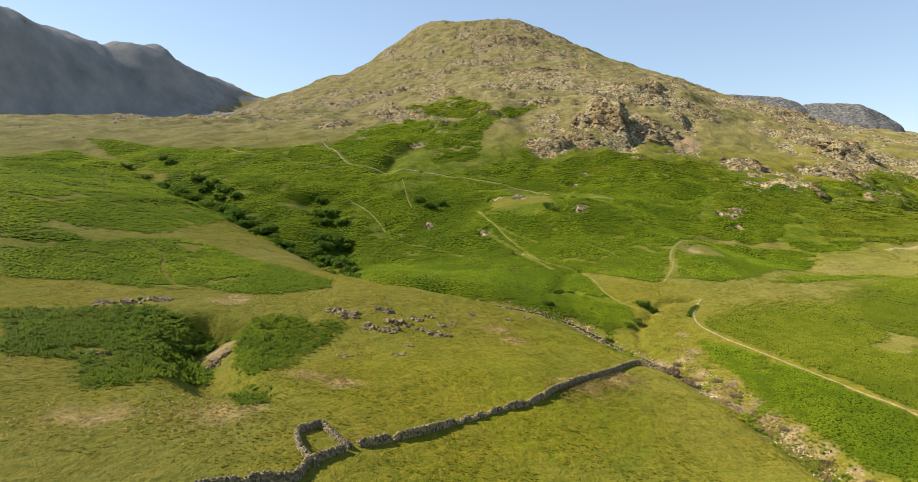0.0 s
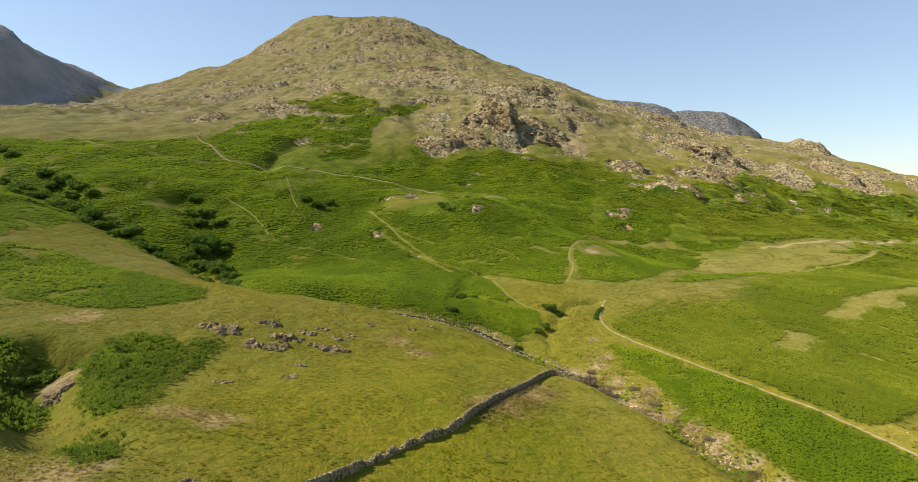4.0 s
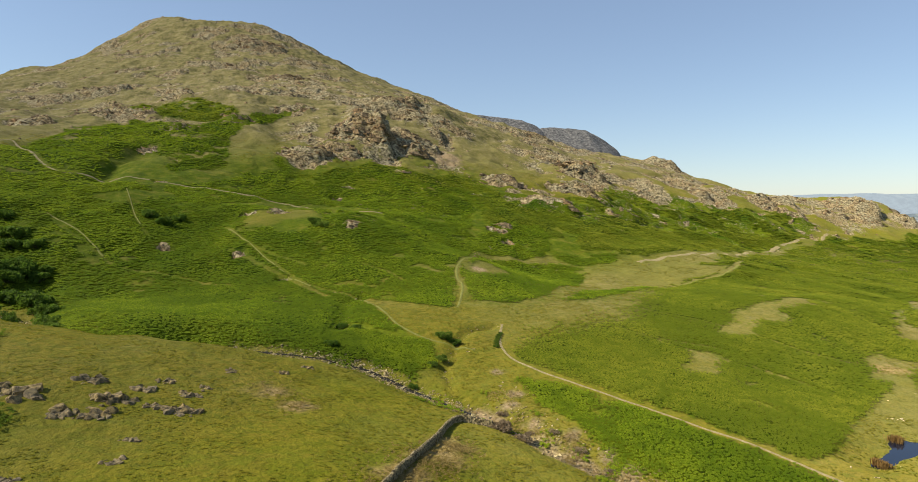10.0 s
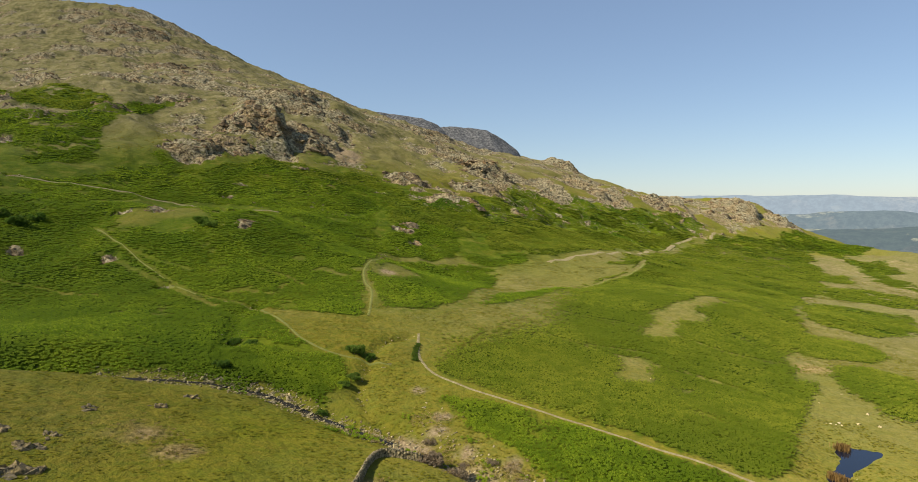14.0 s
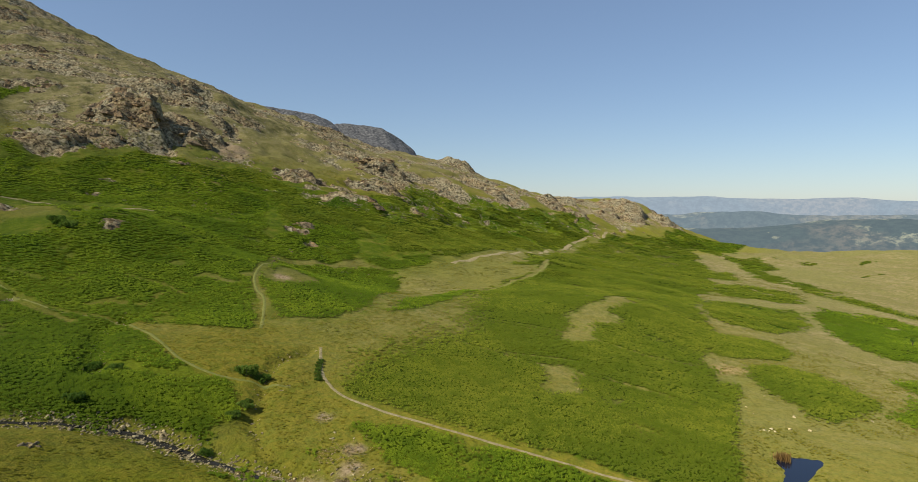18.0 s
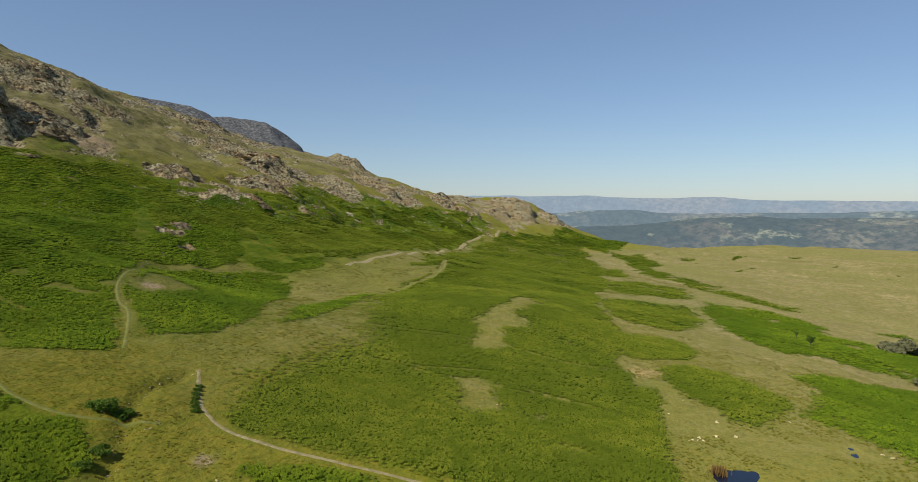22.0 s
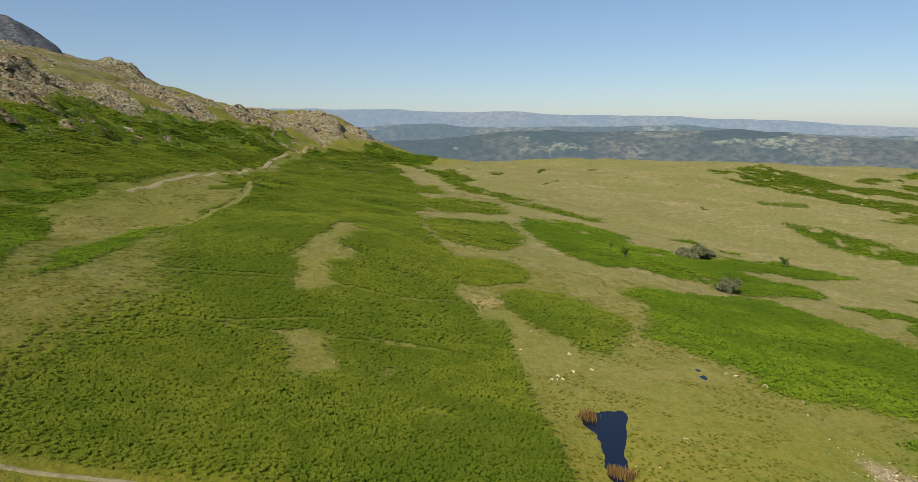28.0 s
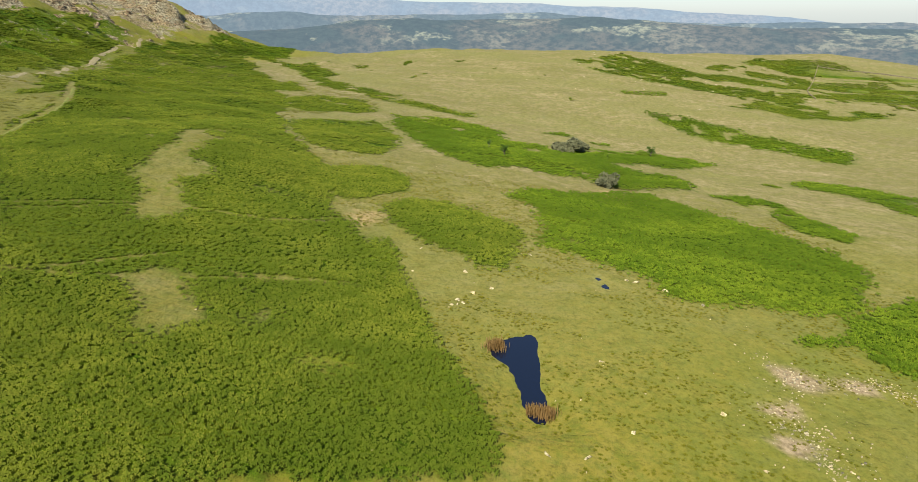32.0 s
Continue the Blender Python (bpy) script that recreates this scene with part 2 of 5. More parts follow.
POND = make_water("pond_water", (0.006, 0.010, 0.022), 0.6)
STREAM = make_water("beck_water", (0.02, 0.018, 0.012), 0.4, 0.22, 0.12)
# Haze of distance is put into these hills as emission, stronger with each range.
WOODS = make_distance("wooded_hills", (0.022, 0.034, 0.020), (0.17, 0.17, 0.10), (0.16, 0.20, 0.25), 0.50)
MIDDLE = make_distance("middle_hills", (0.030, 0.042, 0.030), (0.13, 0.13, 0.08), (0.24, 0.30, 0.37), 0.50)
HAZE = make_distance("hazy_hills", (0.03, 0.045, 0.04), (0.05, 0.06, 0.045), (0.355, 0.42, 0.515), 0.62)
PLASTER = make_plain("white_limewash", [(0.3, (0.68, 0.67, 0.62)), (0.7, (0.82, 0.81, 0.77))], 1.5, bump=0.1)
ROOFING = make_plain("slate_roof", [(0.3, (0.06, 0.065, 0.07)), (0.7, (0.12, 0.125, 0.135))], 0.6, 0.6)
# ---- the lie of the land: spot heights along its landforms (x east of the start heading, y ahead, z from the eye) ----
SUMMIT_RIDGE = [(-40, 1788, 464), (165, 1788, 463), (-140, 1750, 410), (-276, 1676, 306), (-383, 1623, 257),
                (-467, 1519, 214), (268, 1734, 409), (359, 1526, 307), (445, 1371, 240), (482, 1216, 178), (60, 2000, 430),
                (-104, 1863, 472), (-240, 1740, 346), (-330, 1620, 284), (-300, 2000, 300), (400, 1900, 330)]
SOUTH_FACE = [(-160, 1700, 358), (140, 1374, 282), (34, 928, 151), (-257, 1011, 117), (-149, 1010, 115), (14, 1011, 160),
              (309, 936, 146), (386, 951, 130), (473, 995, 126), (223, 755, 74), (273, 781, 66), (171, 616, 31), (350, 739, 45),
              (96, 553, 6), (282, 550, 0)]
EAST_SHOULDER = [(430, 1075, 156), (500, 1060, 138), (536, 1004, 120), (562, 1097, 128), (719, 1098, 102), (651, 987, 92), (760, 960, 71), (769, 784, 18), (673, 795, 34),
                 (733, 875, 44), (798, 883, 36), (831, 855, 24), (845, 950, 44), (840, 990, 44), (1077, 957, 20), (1090, 890, 15), (1150, 760, -50), (1166, 874, 15), (1188, 853, -10), (1236, 806, -46), (703, 617, -38), (539, 564, -38),
                 (631, 617, -27), (1000, 1250, 30), (1400, 1300, -40), (1050, 700, -50), (940, 640, -58), (800, 650, -40)]
CRAGS_FAR_WEST = [(-958, 1382, 382), (-885, 1481, 359), (-819, 1580, 344), (-778, 1611, 361), (-725, 1650, 360), (-706, 1709, 336),
                  (-628, 1787, 306), (-568, 1845, 280), (-1062, 1278, 386), (-860, 1270, 150), (-790, 1370, 155), (-725, 1460, 165),
                  (-640, 1530, 178), (-560, 1640, 205), (-1000, 1150, 130), (-594, 1740, 239), (-478, 1440, 180), (-1300, 1700, 300),
                  (-1000, 2000, 250), (-1400, 2500, 300), (-800, 2300, 230)]
WEST_MOOR = [(-638, 910, 108), (-528, 1011, 121), (-425, 605, 48), (-317, 605, 43), (-234, 331, 8), (-370, 910, 101),
             (-167, 482, 13), (-201, 462, 8), (-94, 561, 28), (-142, 199, -27), (-161, 260, -14), (-113, 158, -30),
             (-600, 300, 20), (-500, 0, -10), (-200, 0, -25)]
BECK_SLOPES = [(-97, 319, -24), (-66, 138, -35), (-59, 176, -36), (-56, 354, -38), (-40, 192, -35), (-31, 171, -41),
               (-22, 193, -37), (-22, 425, -21), (-12, 254, -34), (-9, 109, -41), (-6, 194, -43), (10, 206, -42),
               (16, 399, -24), (23, 150, -45), (46, 220, -50), (62, 321, -37), (84, 424, -6), (-49, 78, -36),
               (-29, 83, -38), (12, 112, -47), (-12, 157, -41)]
BECK_FLOOR = [(60, 188, -52), (71, 270, -40), (72, 246, -43), (74, 163, -54), (75, 211, -50), (76, 228, -50), (82, 219, -49),
              (65, 136, -58), (84, 146, -59)]
MEADOW = [(96, 254, -45), (120, 240, -46), (131, 315, -36), (132, 362, -29), (134, 212, -50), (140, 417, -26), (198, 364, -44),
          (202, 482, -15), (196, 211, -52), (208, 248, -48), (231, 253, -47), (261, 270, -45), (380, 468, -36),
          (351, 403, -41), (508, 535, -41), (280, 248, -54), (214, 208, -55), (202, 182, -56)]
POND_FLAT = [(153, 145, -57), (158, 150, -57), (160, 168, -57), (170, 165, -57), (176, 161, -58), (179, 129, -59),
             (185, 132, -59), (194, 204, -55), (201, 147, -60), (153, 108, -61), (105, 165, -53), (118, 146, -55), (116, 120, -57)]
MOOR_EAST = [(255, 104, -68), (332, 223, -62), (341, 152, -72), (351, 163, -69), (368, 295, -57), (387, 188, -71), (424, 326, -59),
             (432, 130, -82), (515, 72, -98), (863, 599, -61), (1057, 569, -66), (1042, 346, -56), (1035, 100, -57),
             (1012, -168, -95), (1236, -50, -70), (631, 0, -92), (610, -109, -101), (640, 300, -72), (314, 52, -76), (1302, -287, -72)]
FAR_SIDE = [(1700, 700, -210), (1750, 100, -190), (1800, -600, -200), (2400, 900, -300), (2500, 0, -300), (2500, -1000, -300),
            (3400, 1100, -340), (3300, 200, -340), (3300, -800, -340), (4300, 2000, -340), (4500, 700, -340), (4500, -900, -340),
            (2300, 2300, -250), (3000, 3400, -250), (0, -400, -70), (600, -800, -120), (-900, -900, -80), (0, -2500, -200),
            (-2500, 0, 50), (-2500, 3000, 200), (0, 4200, 100), (2500, -3500, -200)]
SPOTS = np.array(SUMMIT_RIDGE + SOUTH_FACE + EAST_SHOULDER + CRAGS_FAR_WEST + WEST_MOOR + BECK_SLOPES + BECK_FLOOR + MEADOW
                 + POND_FLAT + MOOR_EAST + FAR_SIDE, float)


def bend(d, reach=25.0):
    return np.sqrt(d * d + reach * reach)


_gap = np.hypot(SPOTS[:, None, 0] - SPOTS[None, :, 0], SPOTS[:, None, 1] - SPOTS[None, :, 1])
_n = len(SPOTS)
_sys = np.zeros((_n + 3, _n + 3))
_sys[:_n, :_n] = bend(_gap) - np.eye(_n) * 3.0
_sys[:_n, _n], _sys[:_n, _n + 1], _sys[:_n, _n + 2] = 1, SPOTS[:, 0] / 1000, SPOTS[:, 1] / 1000
_sys[_n:, :_n] = _sys[:_n, _n:].T
_weights = np.linalg.solve(_sys, np.concatenate([SPOTS[:, 2], np.zeros(3)]))


def lie(x, y):
    """The smooth lie of the land at arrays x, y."""
    x, y = np.asarray(x, float), np.asarray(y, float)
    out = np.empty(x.size)
    fx, fy = x.ravel(), y.ravel()
    for k in range(0, x.size, 8192):
        bx, by = fx[k:k + 8192], fy[k:k + 8192]
        z = _weights[_n] + _weights[_n + 1] * bx / 1000 + _weights[_n + 2] * by / 1000
        for (px, py, _), w in zip(SPOTS, _weights):
            dx, dy = bx - px, by - py
            z += w * np.sqrt(dx * dx + dy * dy + 625.0)
        out[k:k + 8192] = z
    return out.reshape(x.shape)

# ---- the plan: outlines of the bracken beds, clearings, tracks, walls and water ----
MEADOW_FERN = [(88, 234), (103, 242), (131, 256), (152, 257), (168, 271), (241, 346), (272, 361), (306, 372), (344, 398), (314, 395),
    (348, 422), (465, 488), (602, 560), (716, 623), (860, 665), (1010, 675), (964, 608), (700, 450), (563, 366), (544, 385), (395, 308), (313, 268),
    (296, 254), (265, 236), (278, 227), (284, 214), (274, 200), (256, 199), (241, 204), (222, 212), (212, 209), (212, 202), (203, 195), (197, 187),
    (181, 179), (163, 171), (148, 164), (132, 156), (122, 151), (117, 152), (110, 172), (104, 187), (98, 206), (91, 224)]
TRACKSIDE_FERN = [(81, 215), (90, 206), (98, 186), (104, 171), (110, 157), (112.5, 145), (114.5, 132), (117, 118),
    (105, 116), (90, 136), (87, 148), (84, 157), (76, 163), (80, 176), (77, 197), (80, 207)]
EAST_FERN = [(274, 169), (288, 160), (301, 138), (313, 116), (297, 99), (275, 91), (266, 79), (248, 73), (229, 70), (198, 80),
    (192, 90), (187, 99), (190, 106), (185, 115), (186, 123), (196, 126), (202, 135), (209, 143), (214, 153), (237, 153), (261, 157)]
EAST_CORNER_FERN = [(188, 89), (209, 65), (207, 50), (154, 78), (163, 85), (170, 89), (177, 89), (170, 100),
    (173, 101), (179, 90)]
TREE_STRIP_FERN = [(486, 272), (515, 242), (502, 222), (476, 193), (441, 189), (445, 140), (493, 110), (509, 79), (472, 60),
    (424, 87), (418, 118), (398, 136), (373, 112), (362, 97), (346, 97), (330, 119), (340, 136), (338, 149), (332, 164), (321, 188), (338, 211), (397, 236)]
POND_FERN = [(231, 199), (245, 194), (247, 184), (238, 173), (228, 162), (217, 158), (191, 157), (191, 164), (198, 172), (205, 183), (213, 192)]
ISLE_A_FERN = [(491, 358), (536, 352), (553, 322), (503, 288), (477, 294), (437, 309), (450, 336)]
ISLE_B_FERN = [(573, 329), (583, 291), (566, 257), (560, 230), (547, 225), (540, 255)]
ISLE_C_FERN = [(386, 297), (430, 264), (350, 234), (311, 226), (302, 236), (303, 252), (319, 265)]
NORTH_TONGUE_FERN = [(913, 582), (830, 472), (718, 406), (680, 409), (626, 337), (601, 299), (598, 325), (621, 386), (649, 404), (870, 556)]
HILL_RIGHT_FERN = [(932, 164), (1005, 104), (979, 75), (918, 10), (1044, -30), (1185, -127), (1215, -199), (1140, -229), (900, -300), (691, -85),
    (678, -42), (708, -2), (722, 26), (799, 38), (830, 83), (861, 134)]
ST1_FERN = [(661, 93), (633, 48), (595, 12), (568, -20), (564, -44), (509, -26), (525, -9), (550, 21), (583, 55), (618, 82)]
ST2_FERN = [(752, 110), (755, 71), (732, 67), (731, 100)]
ST3_FERN = [(420, 36), (412, 7), (374, -8), (327, 13), (374, 20), (398, 34)]
ST4_FERN = [(339, 90), (345, 71), (318, 66), (292, 64), (279, 53), (260, 59), (276, 70), (304, 76)]
ST5_FERN = [(509, 181), (533, 158), (512, 161)]
ST6_FERN = [(506, 149), (519, 129), (500, 137)]
SOUTH_SLOPE_FERN = [(-40, 268), (-7, 252), (20, 247), (34, 238), (46, 222), (62, 231), (67, 246), (58, 269),
    (60, 313), (73, 297), (87, 284), (97, 309), (114, 338), (129, 377), (181, 470), (218, 541), (220, 591),
    (174, 590), (150, 620), (102, 605), (80, 595), (64, 639), (20, 611), (25, 700), (83, 800), (126, 852), (71, 812),
    (8, 747), (-22, 748), (-60, 788), (-108, 743), (-126, 636), (-173, 612), (-210, 622), (-239, 635), (-242, 550),
    (-188, 403), (-152, 408), (-129, 385), (-98, 348), (-78, 354), (-61, 343)]
KNOLL_FERN = [(112, 332), (156, 410), (206, 413), (220, 401), (207, 376), (140, 302), (115, 287), (101, 293)]
KNOLL_N_FERN = [(198, 493), (239, 492), (236, 451), (204, 424), (176, 419), (146, 425)]
KNOLL_E_FERN = [(215, 425), (267, 433), (257, 412), (222, 405)]
EAST_SLOPE_FERN = [(263, 490), (324, 511), (404, 572), (480, 635), (415, 645), (540, 679), (581, 662), (607, 623),
    (632, 601), (595, 567), (447, 496), (298, 436), (238, 439)]
FAR_SLOPE_FERN = [(365, 573), (534, 680), (651, 704), (745, 706), (771, 675), (618, 586), (512, 546), (358, 454),
    (294, 427), (266, 428), (277, 468)]
DELL_W_FERN = [(-119, 166), (-110, 174), (-100, 177), (-95, 181), (-87, 183), (-75, 178), (-69, 178), (-66, 172), (-70, 164), (-66, 160), (-60, 154),
    (-58, 146), (-60, 138), (-58, 129), (-61, 118), (-66, 114), (-79, 130), (-92, 129)]
DELL_E_FERN = [(-60, 172), (-58, 178), (-56, 185), (-46, 189), (-42, 187), (-41, 171), (-40, 144), (-42, 137), (-47, 139), (-54, 150)]
DELL_RIM_FERN = [(-39, 187), (-34, 188), (-34, 180), (-38, 161), (-38, 142), (-39, 141), (-39, 168)]
DELL_S_FERN = [(-49, 136), (-45, 134), (-37, 122), (-34, 112), (-38, 111), (-42, 118)]
WEST_LOW_FERN = [(-171, 240), (-160, 262), (-146, 255), (-139, 266), (-131, 273), (-122, 283), (-107, 280), (-83, 263), (-62, 252), (-48, 239), (-47, 224), (-51, 214),
    (-61, 209), (-76, 206), (-88, 216), (-89, 209), (-96, 208), (-102, 207), (-121, 213), (-144, 206)]
WEST_HIGH_FERN = [(-173, 244), (-158, 276), (-136, 282), (-134, 312), (-136, 392), (-126, 405), (-157, 432),
    (-216, 476), (-296, 564), (-358, 611), (-349, 496)]
BECK_BANK_FERN = [(29, 243), (35, 248), (42, 237), (51, 233), (51, 221), (60, 232), (63, 233), (66, 248), (56, 252),
    (32, 270)]
HEAD_FOOT_FERN = [(880, 600), (900, 660), (980, 705), (1060, 735), (1120, 770), (1190, 770), (1210, 700), (1120, 630), (1000, 590), (930, 560)]
CRAG_FOOT_FERN = [(20, 600), (59, 614), (98, 612), (147, 642), (172, 648), (190, 612), (217, 630), (243, 634), (250, 590), (262, 555), (258, 500), (240, 450),
    (150, 430), (100, 420), (60, 480)]
HIGH_EAST_FERN = [(255, 560), (300, 545), (330, 600), (400, 640), (443, 695), (487, 711), (508, 686), (577, 716), (604, 695), (611, 652), (634, 630), (664, 624),
    (703, 630), (640, 598), (540, 553), (404, 478), (298, 434), (262, 470)]
LUSH_FERN = [(-63, 905), (-12, 887), (30, 838), (40, 800), (10, 770), (-30, 780), (-70, 840)]
GILL_WEST_FERN = [(-379, 663), (-314, 637), (-252, 612), (-215, 598), (-188, 568), (-175, 573), (-139, 624), (-110, 510), (-142, 426), (-200, 484), (-261, 529), (-330, 610)]
FERN_BEDS = {
    "gill_west": GILL_WEST_FERN,
    "green_band": [(140, 289), (162, 309), (184, 324), (215, 343), (238, 350), (212, 331), (186, 312), (162, 297)],
    "meadow": MEADOW_FERN,
    "trackside": TRACKSIDE_FERN,
    "east": EAST_FERN,
    "east_corner": EAST_CORNER_FERN,
    "tree_strip": TREE_STRIP_FERN,
    "pond_bed": POND_FERN,
    "isle_a": ISLE_A_FERN,
    "isle_b": ISLE_B_FERN,
    "isle_c": ISLE_C_FERN,
    "north_tongue": NORTH_TONGUE_FERN,
    "hill_right": HILL_RIGHT_FERN,
    "st1": ST1_FERN,
    "st2": ST2_FERN,
    "st3": ST3_FERN,
    "st4": ST4_FERN,
    "st5": ST5_FERN,
    "st6": ST6_FERN,
    "south_slope": SOUTH_SLOPE_FERN,
    "knoll": KNOLL_FERN,
    "knoll_n": KNOLL_N_FERN,
    "knoll_e": KNOLL_E_FERN,
    "east_slope": EAST_SLOPE_FERN,
    "far_slope": FAR_SLOPE_FERN,
    "dell_w": DELL_W_FERN,
    "dell_e": DELL_E_FERN,
    "dell_rim": DELL_RIM_FERN,
    "dell_s": DELL_S_FERN,
    "west_low": WEST_LOW_FERN,
    "west_high": WEST_HIGH_FERN,
    "beck_bank": BECK_BANK_FERN,
    "head_foot": HEAD_FOOT_FERN,
    "crag_foot": CRAG_FOOT_FERN,
    "high_east": HIGH_EAST_FERN,
    "lush": LUSH_FERN,
}
CLEARINGS = [
    [(281, 295), (290, 290), (244, 266), (224, 258), (208, 250), (189, 238), (182, 237), (182, 242), (198, 254), (218, 266), (245, 276)],
    [(915, 617), (870, 556), (649, 404), (607, 415), (683, 474)],
    [(11, 502), (42, 528), (81, 536), (115, 514), (116, 490), (84, 470), (48, 495)],
    [(-66, 590), (-50, 649), (-22, 630), (-25, 580), (0, 559), (-32, 528), (-58, 556)],
    [(194, 509), (210, 533), (192, 477), (169, 455)],
    [(230, 457), (260, 472), (241, 441), (221, 440)],
    [(-65, 500), (-41, 518), (-23, 514), (-39, 494)],
    [(28, 635), (58, 646), (60, 618), (32, 604), (5, 561), (0, 571)],
    [(-117, 441), (-107, 461), (-102, 456), (-110, 427)],
    [(137, 217), (154, 223), (159, 217), (143, 208), (134, 210)],
    [(26, 472), (62, 476), (67, 417), (49, 416), (27, 439)],
    [(-50, 575), (-18, 579), (20, 611), (19, 576), (-22, 541), (-43, 550)],
    [(122, 350), (160, 397), (134, 342), (119, 338)],
    [(310, 92), (320, 75), (294, 81), (286, 93)],
    [(221, 213), (230, 211), (205, 191), (197, 191)],
]
TRACK = [(103, 272), (99, 263), (91, 248), (88, 240), (87, 231), (89, 220), (94, 204), (100, 187), (106, 172),
    (112, 158), (115, 145), (117, 132), (121, 112)]
UPPER_PATH = [(-221, 620), (-204, 606), (-180, 580), (-157, 615), (-138, 651), (-116, 608), (-92, 555), (-66, 549),
    (-43, 550), (-18, 543), (17, 535), (52, 529), (85, 510), (118, 497)]
LANE = [(58, 312), (60, 298), (60, 278), (60, 264), (63, 253), (67, 247), (73, 243), (78, 239)]
KNOLL_PATH = [(138, 383), (119, 354), (113, 343), (108, 329), (106, 318), (96, 296), (90, 284)]
TROD_A = [(-79, 463), (-62, 443), (-46, 410)]
TROD_B = [(-45, 518), (-38, 480), (-33, 459)]
TROD_C = [(13, 440), (24, 401), (41, 339), (59, 314)]
FAR_TRACK = [(272, 411), (342, 438), (421, 476), (556, 553), (647, 592), (735, 639)]
FAR_BRANCH = [(382, 428), (321, 380), (257, 350), (233, 341)]
TROD_F = [(-76, 457), (-53, 419), (-42, 400)]
TROD_G = [(-39, 484), (-35, 464), (-29, 442)]
TROD_H = [(11, 448), (22, 405), (36, 381), (44, 365)]
TROD_I = [(12, 403), (21, 388), (31, 361), (40, 336), (46, 320)]
TROD_J = [(70, 357), (79, 346), (83, 332)]
TROD_K = [(-37, 395), (-13, 379), (10, 353)]
TROD_L = [(-274, 507), (-242, 443), (-214, 393)]
TROD_M = [(-130, 267), (-115, 251), (-106, 231), (-96, 215), (-84, 207), (-75, 201)]
TROD_N = [(-157, 572), (-111, 544), (-91, 550)]
TROD_O = [(171, 279), (177, 271), (190, 249), (193, 238), (197, 219), (205, 206)]
TROD_P = [(140, 254), (144, 244), (150, 236), (167, 224)]
TROD_Q = [(163, 210), (167, 198), (170, 186)]
BUTTRESS = [(182, 812), (179, 760), (174, 700), (171, 655)]
BUTTRESS_EAST = [(268, 890), (277, 845), (280, 795)]
KNOB = [(738, 968), (750, 942), (755, 915)]
TROD_D = [(172, 269), (178, 260), (188, 248), (193, 236), (197, 217), (209, 206)]
TROD_E = [(144, 242), (149, 230), (156, 217), (163, 205), (170, 187)]
WALL_LOW = [(-34, 81), (-28, 85), (-23, 87), (-22, 92), (-18, 98)]
WALL_LONG = [(-16, 101), (-11, 106), (-5, 114), (1, 122), (8, 130), (16, 137), (20, 143), (25, 151), (42, 176),
    (52, 190), (60, 187)]
FOLD = [(-21, 92), (-24, 96), (-26, 101), (-25, 104), (-23, 106), (-20, 102), (-17, 99)]
TRIBUTARY = [(63, 321), (52, 308), (46, 287), (42, 270), (40, 263)]
RILL = [(99, 264), (86, 258), (74, 245), (64, 226), (62, 219), (62, 212)]
GILL = [(-39, 668), (-57, 615), (-63, 541)]
GILL_LOW = [(-109, 466), (-92, 430), (-78, 408), (-65, 379)]
POND_EDGE = [(153, 157), (155, 156), (157, 153), (159, 150), (156, 148), (152, 148), (143, 147), (139, 146),
    (135, 145), (132, 145), (132, 148), (135, 149), (142, 151), (147, 153), (149, 156)]
POOL_EDGE = [(191, 138.7), (191.6, 137.5), (188, 136.1), (185, 135.6), (184.6, 136.8), (187.5, 138.1)]
FAR_WALL_A = [(1132, -190), (940, -126), (864, -101), (810, -94)]
FAR_WALL_B = [(1118, -186), (1094, -242), (1072, -300)]
BECK = [(98, 104), (90, 120), (81, 135), (80, 144), (77, 153), (75, 163), (68, 178), (61, 200), (55, 212), (48, 226),
    (41, 235), (29, 241), (5, 248), (-25, 258), (-45, 275), (-64, 330), (-88, 362), (-122, 385), (-149, 415),
    (-189, 451), (-227, 482), (-295, 554), (-371, 633)]
DELL = [(-63, 181), (-67, 174), (-68, 166), (-63, 154), (-58, 144), (-52, 135), (-45, 125)]
CRAGS_LOW = [(45, 465, 7), (26, 472, 6), (70, 478, 7), (82, 454, 8), (-18, 424, 4), (-41, 656, 8), (194, 478, 6), (200, 473, 5),
             (113, 582, 5), (96, 553, 5), (47, 477, 5), (74, 465, 5), (107, 488, 7), (78, 413, 5), (16, 397, 4), (33, 354, 3), (94, 428, 4), (98, 559, 6), (76, 408, 4), (45, 476, 6), (89, 437, 5), (195, 453, 5), (-20, 429, 4), (208, 487, 8), (192, 449, 5),
             (226, 580, 5), (328, 509, 5), (-36, 651, 5), (-21, 616, 5), (-27, 547, 5), (-18, 425, 5)]
